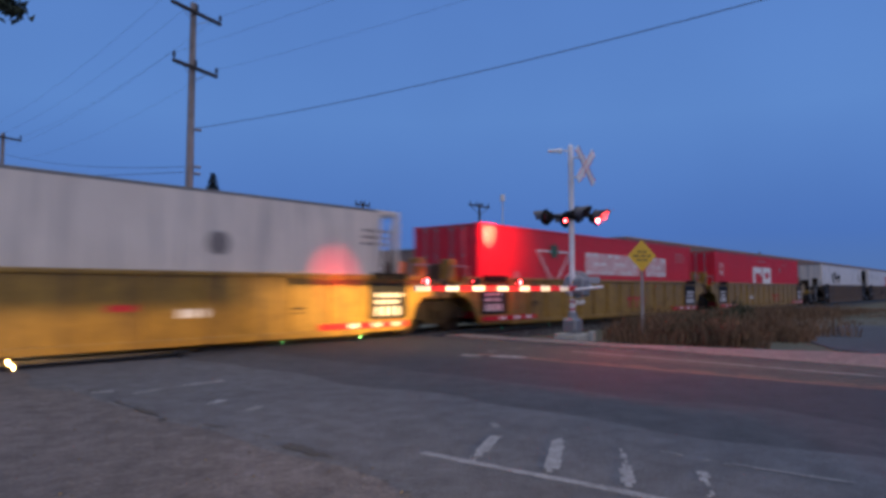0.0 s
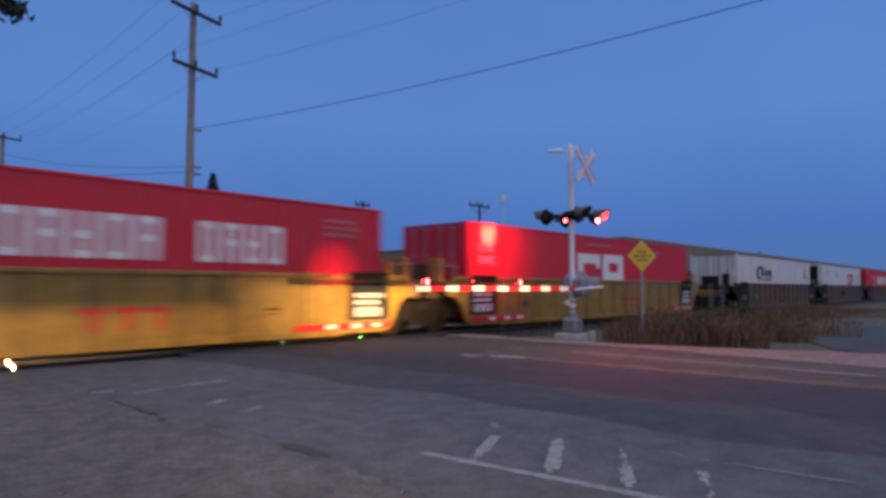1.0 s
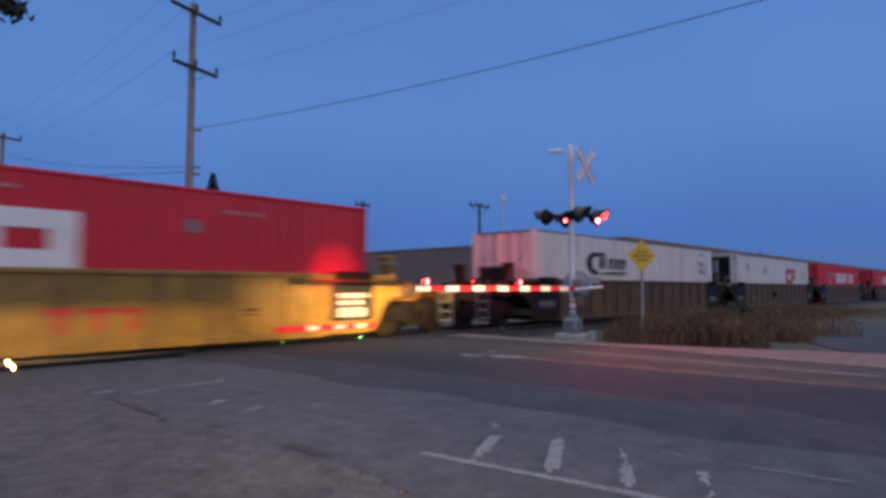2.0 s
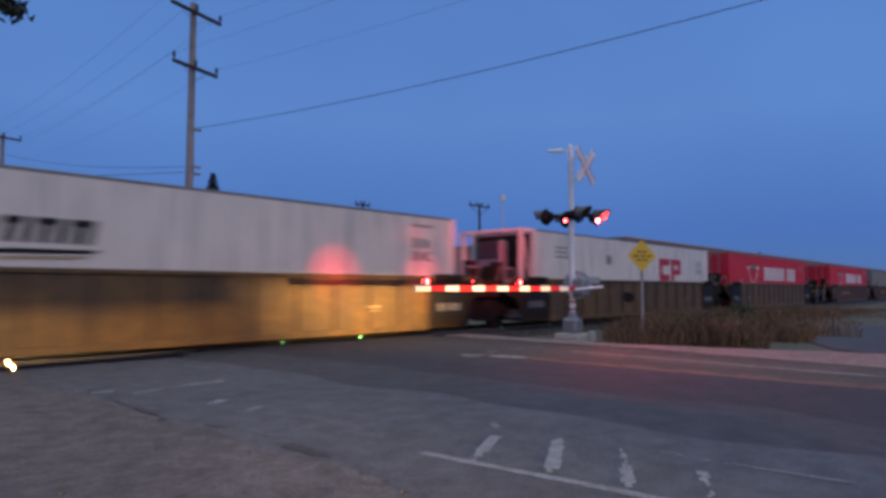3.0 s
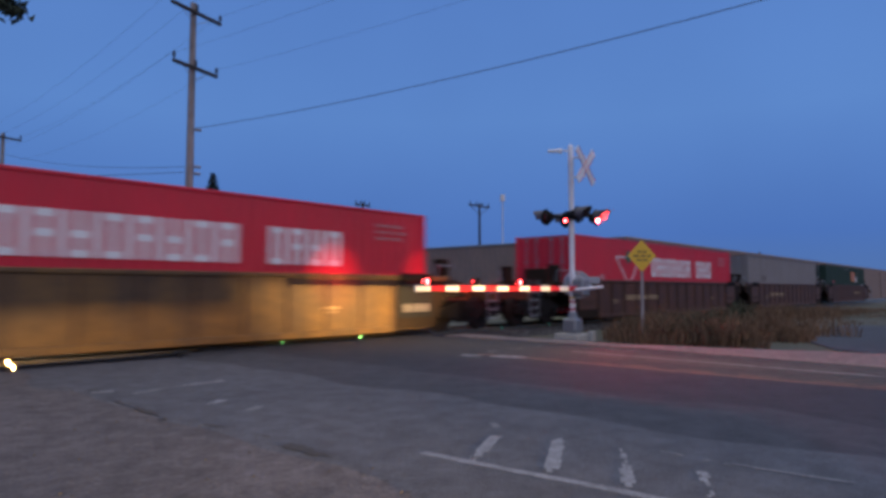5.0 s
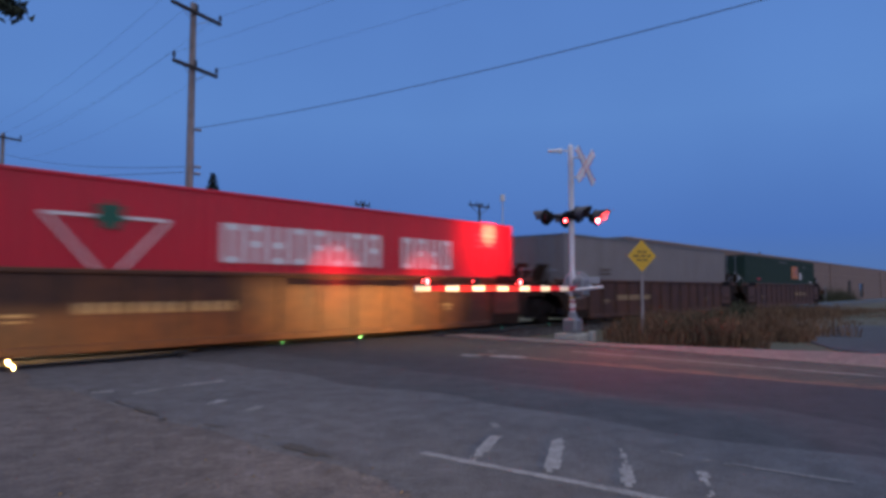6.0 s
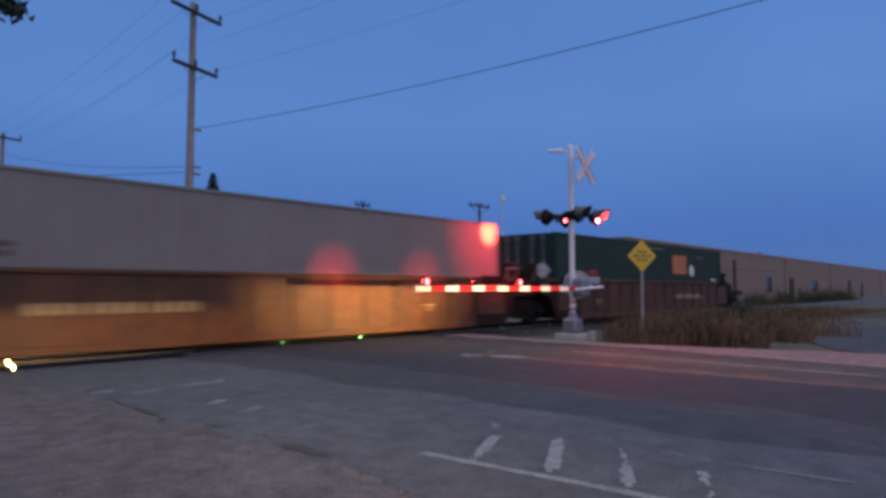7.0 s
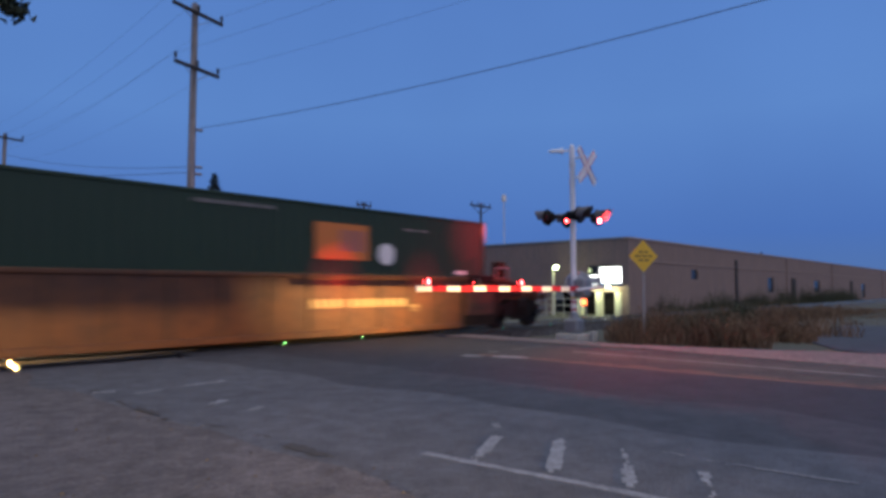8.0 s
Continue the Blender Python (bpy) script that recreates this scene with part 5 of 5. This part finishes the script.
def tuft_field(name, label, spots, material, seed, blades, height, spread, foot=-0.14):
    rnd = random.Random(seed)
    vs, fs = [], []
    for x, y, rad, hh in spots:
        for _ in range(blades):
            a, d = rnd.random() * 6.283, rad * math.sqrt(rnd.random())
            px, py = x + d * math.cos(a), y + d * math.sin(a)
            h = height * hh * rnd.uniform(0.35, 1.1) * (1 - 0.5 * d / rad)
            lean = Vector((rnd.uniform(-1, 1), rnd.uniform(-1, 1), 0)) * spread * h
            w = Vector((rnd.uniform(-1, 1), rnd.uniform(-1, 1), 0)).normalized() * rnd.uniform(0.006, 0.014)
            base = Vector((px, py, foot))
            mid = base + lean * 0.4 + Vector((0, 0, h * 0.6))
            tip = base + lean + Vector((0, 0, h))
            k = len(vs)
            vs += [base - w, base + w, mid + w * 0.8, mid - w * 0.8, tip]
            fs += [(k, k + 1, k + 2, k + 3), (k + 3, k + 2, k + 4)]
            if rnd.random() < 0.45:
                for _ in range(4):
                    c = mid.lerp(tip, rnd.random()) + Vector((rnd.uniform(-1, 1), rnd.uniform(-1, 1), rnd.uniform(-1, 1))) * 0.05
                    s = rnd.uniform(0.015, 0.04)
                    k = len(vs)
                    vs += [c + Vector((rnd.uniform(-s, s), rnd.uniform(-s, s), rnd.uniform(-s, s))) for _ in range(3)]
                    fs.append((k, k + 1, k + 2))
    me = bpy.data.meshes.new(name)
    me.from_pydata(vs, [], fs)
    me.materials.append(material)
    tagged(new(name, me), label, "weeds", kind="stuff")


rs = random.Random(11)
near = [(rs.uniform(14.0, 20.5), 0, rs.uniform(0.3, 1.0), rs.uniform(0.35, 1.45)) for _ in range(36)]
near = [(x, rs.uniform(max(4.2, 10.2 - 0.36 * x), 8.0 - max(0, 15.5 - x) * 1.1), r, h) for x, _, r, h in near]
tuft_field("dry_weeds", "tangled dry brown weeds beside the road", near, WEED, 3, 190, 0.80, 0.55)
mid_w = [(rs.uniform(18, 42), rs.uniform(7.0, 10.3), rs.uniform(0.6, 1.3), rs.uniform(0.6, 1.2)) for _ in range(60)]
tuft_field("dry_weeds", "low dry brown weeds along the track", mid_w, WEED, 4, 150, 0.8, 0.6)
edge_w = [(rs.uniform(21, 60), rs.uniform(4.8, 8.0), rs.uniform(0.4, 1.1), rs.uniform(0.2, 0.7)) for _ in range(70)]
tuft_field("dry_grass", "short dry grass on the open ground", edge_w, WEED, 5, 70, 0.45, 0.8)
green_w = [(rs.uniform(15.2, 21), rs.uniform(6.6, 8.4), rs.uniform(0.3, 0.7), rs.uniform(0.6, 1.4)) for _ in range(16)]
tuft_field("green_weeds", "dull green weeds among the dry ones", green_w, SHRUB, 7, 130, 0.75, 0.5)
far_w = [(rs.uniform(39, 100), rs.uniform(16.4, 18.0), rs.uniform(0.6, 1.4), rs.choice((0.5, 0.8, 1.2, 2.0, 2.6))) for _ in range(75)]
tuft_field("trackside_scrub", "dark green scrub in front of the warehouse", far_w, SHRUB, 6, 170, 1.1, 0.5, -0.5)
# added low scrub keeps the ground in front of the entrance dark
verge_w = [(16 + 21 * i / 60 + rs.uniform(-0.3, 0.3), rs.uniform(16.2, 17.0), rs.uniform(0.3, 0.6), rs.uniform(0.5, 1.1)) for i in range(61)]
tuft_field("trackside_scrub", "low dark scrub added to darken the ground along the track bed", verge_w, SHRUB, 8, 90, 0.45, 0.6, -0.5)


def shrub(x, y, w, h, seed):
    rnd = random.Random(seed)
    root = thing("shrub", "dark rounded roadside shrub with uneven leaves", "shrub", "shrubs", at=pose(x, y, -0.16))
    bm = B()
    for k in range(7):
        a = k * 0.9
        rod(bm, (0, 0, 0), (0.5 * w * math.cos(a), 0.5 * w * math.sin(a), h * 0.75), 0.02, 0.006, seg=5)
    part("stems", bm, BARK, root)
    vs, fs = [], []
    for i in range(2200):
        v = Vector((rnd.gauss(0, 1), rnd.gauss(0, 1), abs(rnd.gauss(0, 1)))).normalized()
        q = rnd.uniform(0.55, 1.0) * (0.75 + 0.45 * noise.noise(v * 2.2 + Vector((seed, 0, 0))))
        c = Vector((v.x * w * q, v.y * w * q, 0.05 + v.z * h * q))
        s = rnd.uniform(0.02, 0.05)
        k = len(vs)
        vs += [c + Vector((rnd.uniform(-s, s), rnd.uniform(-s, s), rnd.uniform(-s, s))) * 1.6 for _ in range(3)]
        fs.append((k, k + 1, k + 2))
    me = bpy.data.meshes.new("leaves")
    me.from_pydata(vs, [], fs)
    me.materials.append(SHRUB)
    ob = new("leaves", me)
    ob.parent = root


for i, (x, y, w, h) in enumerate(((24.5, 7.9, 0.9, 0.9), (21.5, 7.6, 0.7, 0.7), (28.5, 8.9, 1.0, 0.9))):
    shrub(x, y, w, h, 70 + i)


def corner_tree():
    """Tree beside the lot whose lowest branch tip hangs into the corner of the view."""
    root = thing("tree", "dark broadleaf tree with a low hanging branch", "tree")
    foot = Vector((-2.6, 7.4, -0.1))
    fork, e = Vector((-2.5, 7.3, 4.6)), Vector((1.44, 5.86, 3.40))
    part("trunk", rod(B(), foot, fork, 0.17, 0.11, seg=10), BARK, root)
    knee = Vector((-0.4, 6.5, 4.7))
    part("limb", rod(rod(B(), fork, knee, 0.07, 0.03, seg=8), knee, e, 0.03, 0.005, seg=6), BARK, root)
    rnd = random.Random(8)
    vs, fs = [], []
    for i in range(2000):
        if i < 1000:
            c = knee.lerp(e, rnd.random() ** 0.6) + Vector((rnd.gauss(0, 0.045), rnd.gauss(0, 0.045), rnd.gauss(0, 0.045)))
        else:
            c = fork.lerp(knee, rnd.random() * 0.7) + Vector((rnd.gauss(0, 0.5), rnd.gauss(0, 0.5), 0.8 + rnd.gauss(0, 0.5)))
        k = len(vs)
        vs += [c + Vector((rnd.uniform(-1, 1), rnd.uniform(-1, 1), rnd.uniform(-1, 1))) * 0.05 for _ in range(4)]
        fs += [(k, k + 1, k + 2), (k, k + 2, k + 3)]
    me = bpy.data.meshes.new("crown")
    me.from_pydata(vs, [], fs)
    me.materials.append(LEAF)
    new("crown", me).parent = root


corner_tree()

# small glass reflectors on the panel edge beside the rail, each turned to glint at the camera
def reflector(x, y, lamp, size, mat, label):
    p = Vector((x, y, 0.03))
    n = ((Vector(EYE) - p).normalized() + (Vector(lamp) - p).normalized()).normalized()
    bm = rod(B(), (0, 0, -0.012), (0, 0, 0.012), size, seg=14)
    block(bm, -0.02, 0.02, -0.09, 0.0, -0.02, -0.008)
    solid("rail_reflector", bm, mat, label, "reflector", "rail reflectors", at=Matrix.Translation(p) @ n.to_track_quat("Z", "Y").to_matrix().to_4x4())


for x in (10.62, 16.44, 19.16):
    reflector(x, 12.36, (10.7, -6.5, 0.62), 0.009, GLINT, "small greenish glass reflector beside the rail")
reflector(8.36, 12.36, (10.7, -6.5, 0.62), 0.009, GLINT, "small greenish glass reflector beside the rail")
# amber discs are added to stand in for the glare at the rail
for x, y, size in ((3.12, 12.34, 0.024), (3.0, 11.55, 0.013)):
    reflector(x, y, (0.84, -6.97, 0.62), size, GLINT_WARM, "small amber disc added for the bright glare beside the rail")


def waiting_car(x, y, turn, paint, label, cut):
    """Unseen car that waits at the crossing, its nose at the given place."""
    root = thing("car", label, "car", "waiting cars", at=pose(x, y, 0, 0, 0, turn))
    out = [(-0.02, 0.28), (-0.08, 0.72), (-1.15, 0.92), (-1.9, 1.38), (-3.2, 1.42), (-4.0, 0.98), (-4.35, 0.90), (-4.4, 0.3)]
    bm = plate(B(), out, -0.85, 0.85)
    bmesh.ops.transform(bm, matrix=pose(0, 0, 0, 0, 0, 90), verts=bm.verts)
    bmesh.ops.bevel(bm, geom=list(bm.edges), offset=0.06, segments=2, affect="EDGES")
    body = part("body", bm, paint, root)
    for sx in (-0.858, 0.858):
        bm = plate(B(), [(-1.45, 0.97), (-2.0, 1.31), (-3.1, 1.34), (-3.65, 1.02)], sx - 0.006, sx + 0.006)
        bmesh.ops.transform(bm, matrix=pose(0, 0, 0, 0, 0, 90), verts=bm.verts)
        part("side_window", bm, GLASS_DARK, body, "dark side window")
    bm = plate(B(), [(-1.19, 0.955), (-1.86, 1.365), (-1.87, 1.385), (-1.17, 0.965)], -0.7, 0.7)
    bmesh.ops.transform(bm, matrix=pose(0, 0, 0, 0, 0, 90), verts=bm.verts)
    part("windscreen", bm, GLASS_DARK, body, "dark windscreen")
    part("bumper", block(B(), -0.82, 0.82, -0.06, 0.04, 0.30, 0.46, 0.03), BLACK, body, "black bumper")
    for sx in (-0.65, 0.65):
        part("headlight", rod(B(), (sx, -0.06, 0.62), (sx, 0.012, 0.62), 0.09, seg=16), LAMP_WHITE, body, "lit headlight")
        # added plate ahead of the lamp, out of view, cuts the beam off above
        bm = block(B(), sx - 0.14, sx + 0.14, 0.30, 0.31, cut, 0.74)
        block(bm, sx - 0.14, sx + 0.14, 0.0, 0.31, 0.74, 0.75)
        part("headlight_hood", bm, GREY_METAL, body)
    for sx in (-0.78, 0.78):
        for yy in (-0.8, -3.5):
            part("wheel", rod(B(), (sx - 0.1, yy, 0.31), (sx + 0.1, yy, 0.31), 0.32, seg=20), BLACK, root)
    return root


waiting_car(10.7, -6.55, 0, GREY_BOX, "grey car waiting in the lane at the crossing", 0.6305)
waiting_car(0.2, -6.85, -12.9, WHITE_BOX, "white car waiting on the dirt lot", 0.6232)


# ---- everything that moves ----
def motions():
    for ob, u in moving:
        walk(ob, [(t, pose(u - SPEED * t, TRACK_Y, 0)) for t in range(9)])
    step = math.degrees(SPEED / FPS / 0.483)
    for w, ax in wheelsets:
        walk(w, [(i / FPS, pose(ax, 0, 0.483, 0, -step * i, 0)) for i in range(241)])
    # the added flaps that mask the flashing lamps: phase A is lit from 0.2 s before to 0.3 s after each full second
    for f, phase, s in flaps:
        at = f.location.copy()
        rows = []

        def put(t, up):
            rows.append((t, pose(at.x, at.y, at.z, s * up, 0, 0)))
        lit = phase == "A"
        put(0.0, 86 if lit else 0)
        for i in range(17):
            t = 0.3 + 0.5 * i
            if t > 7.95:
                break
            was, now = (86, 0) if lit else (0, 86)
            put(t - 1 / 30, was)
            put(t, 43)
            put(t + 1 / 30, now)
            lit = not lit
        put(8.0, 86 if lit else 0)
        walk(f, rows)


motions()
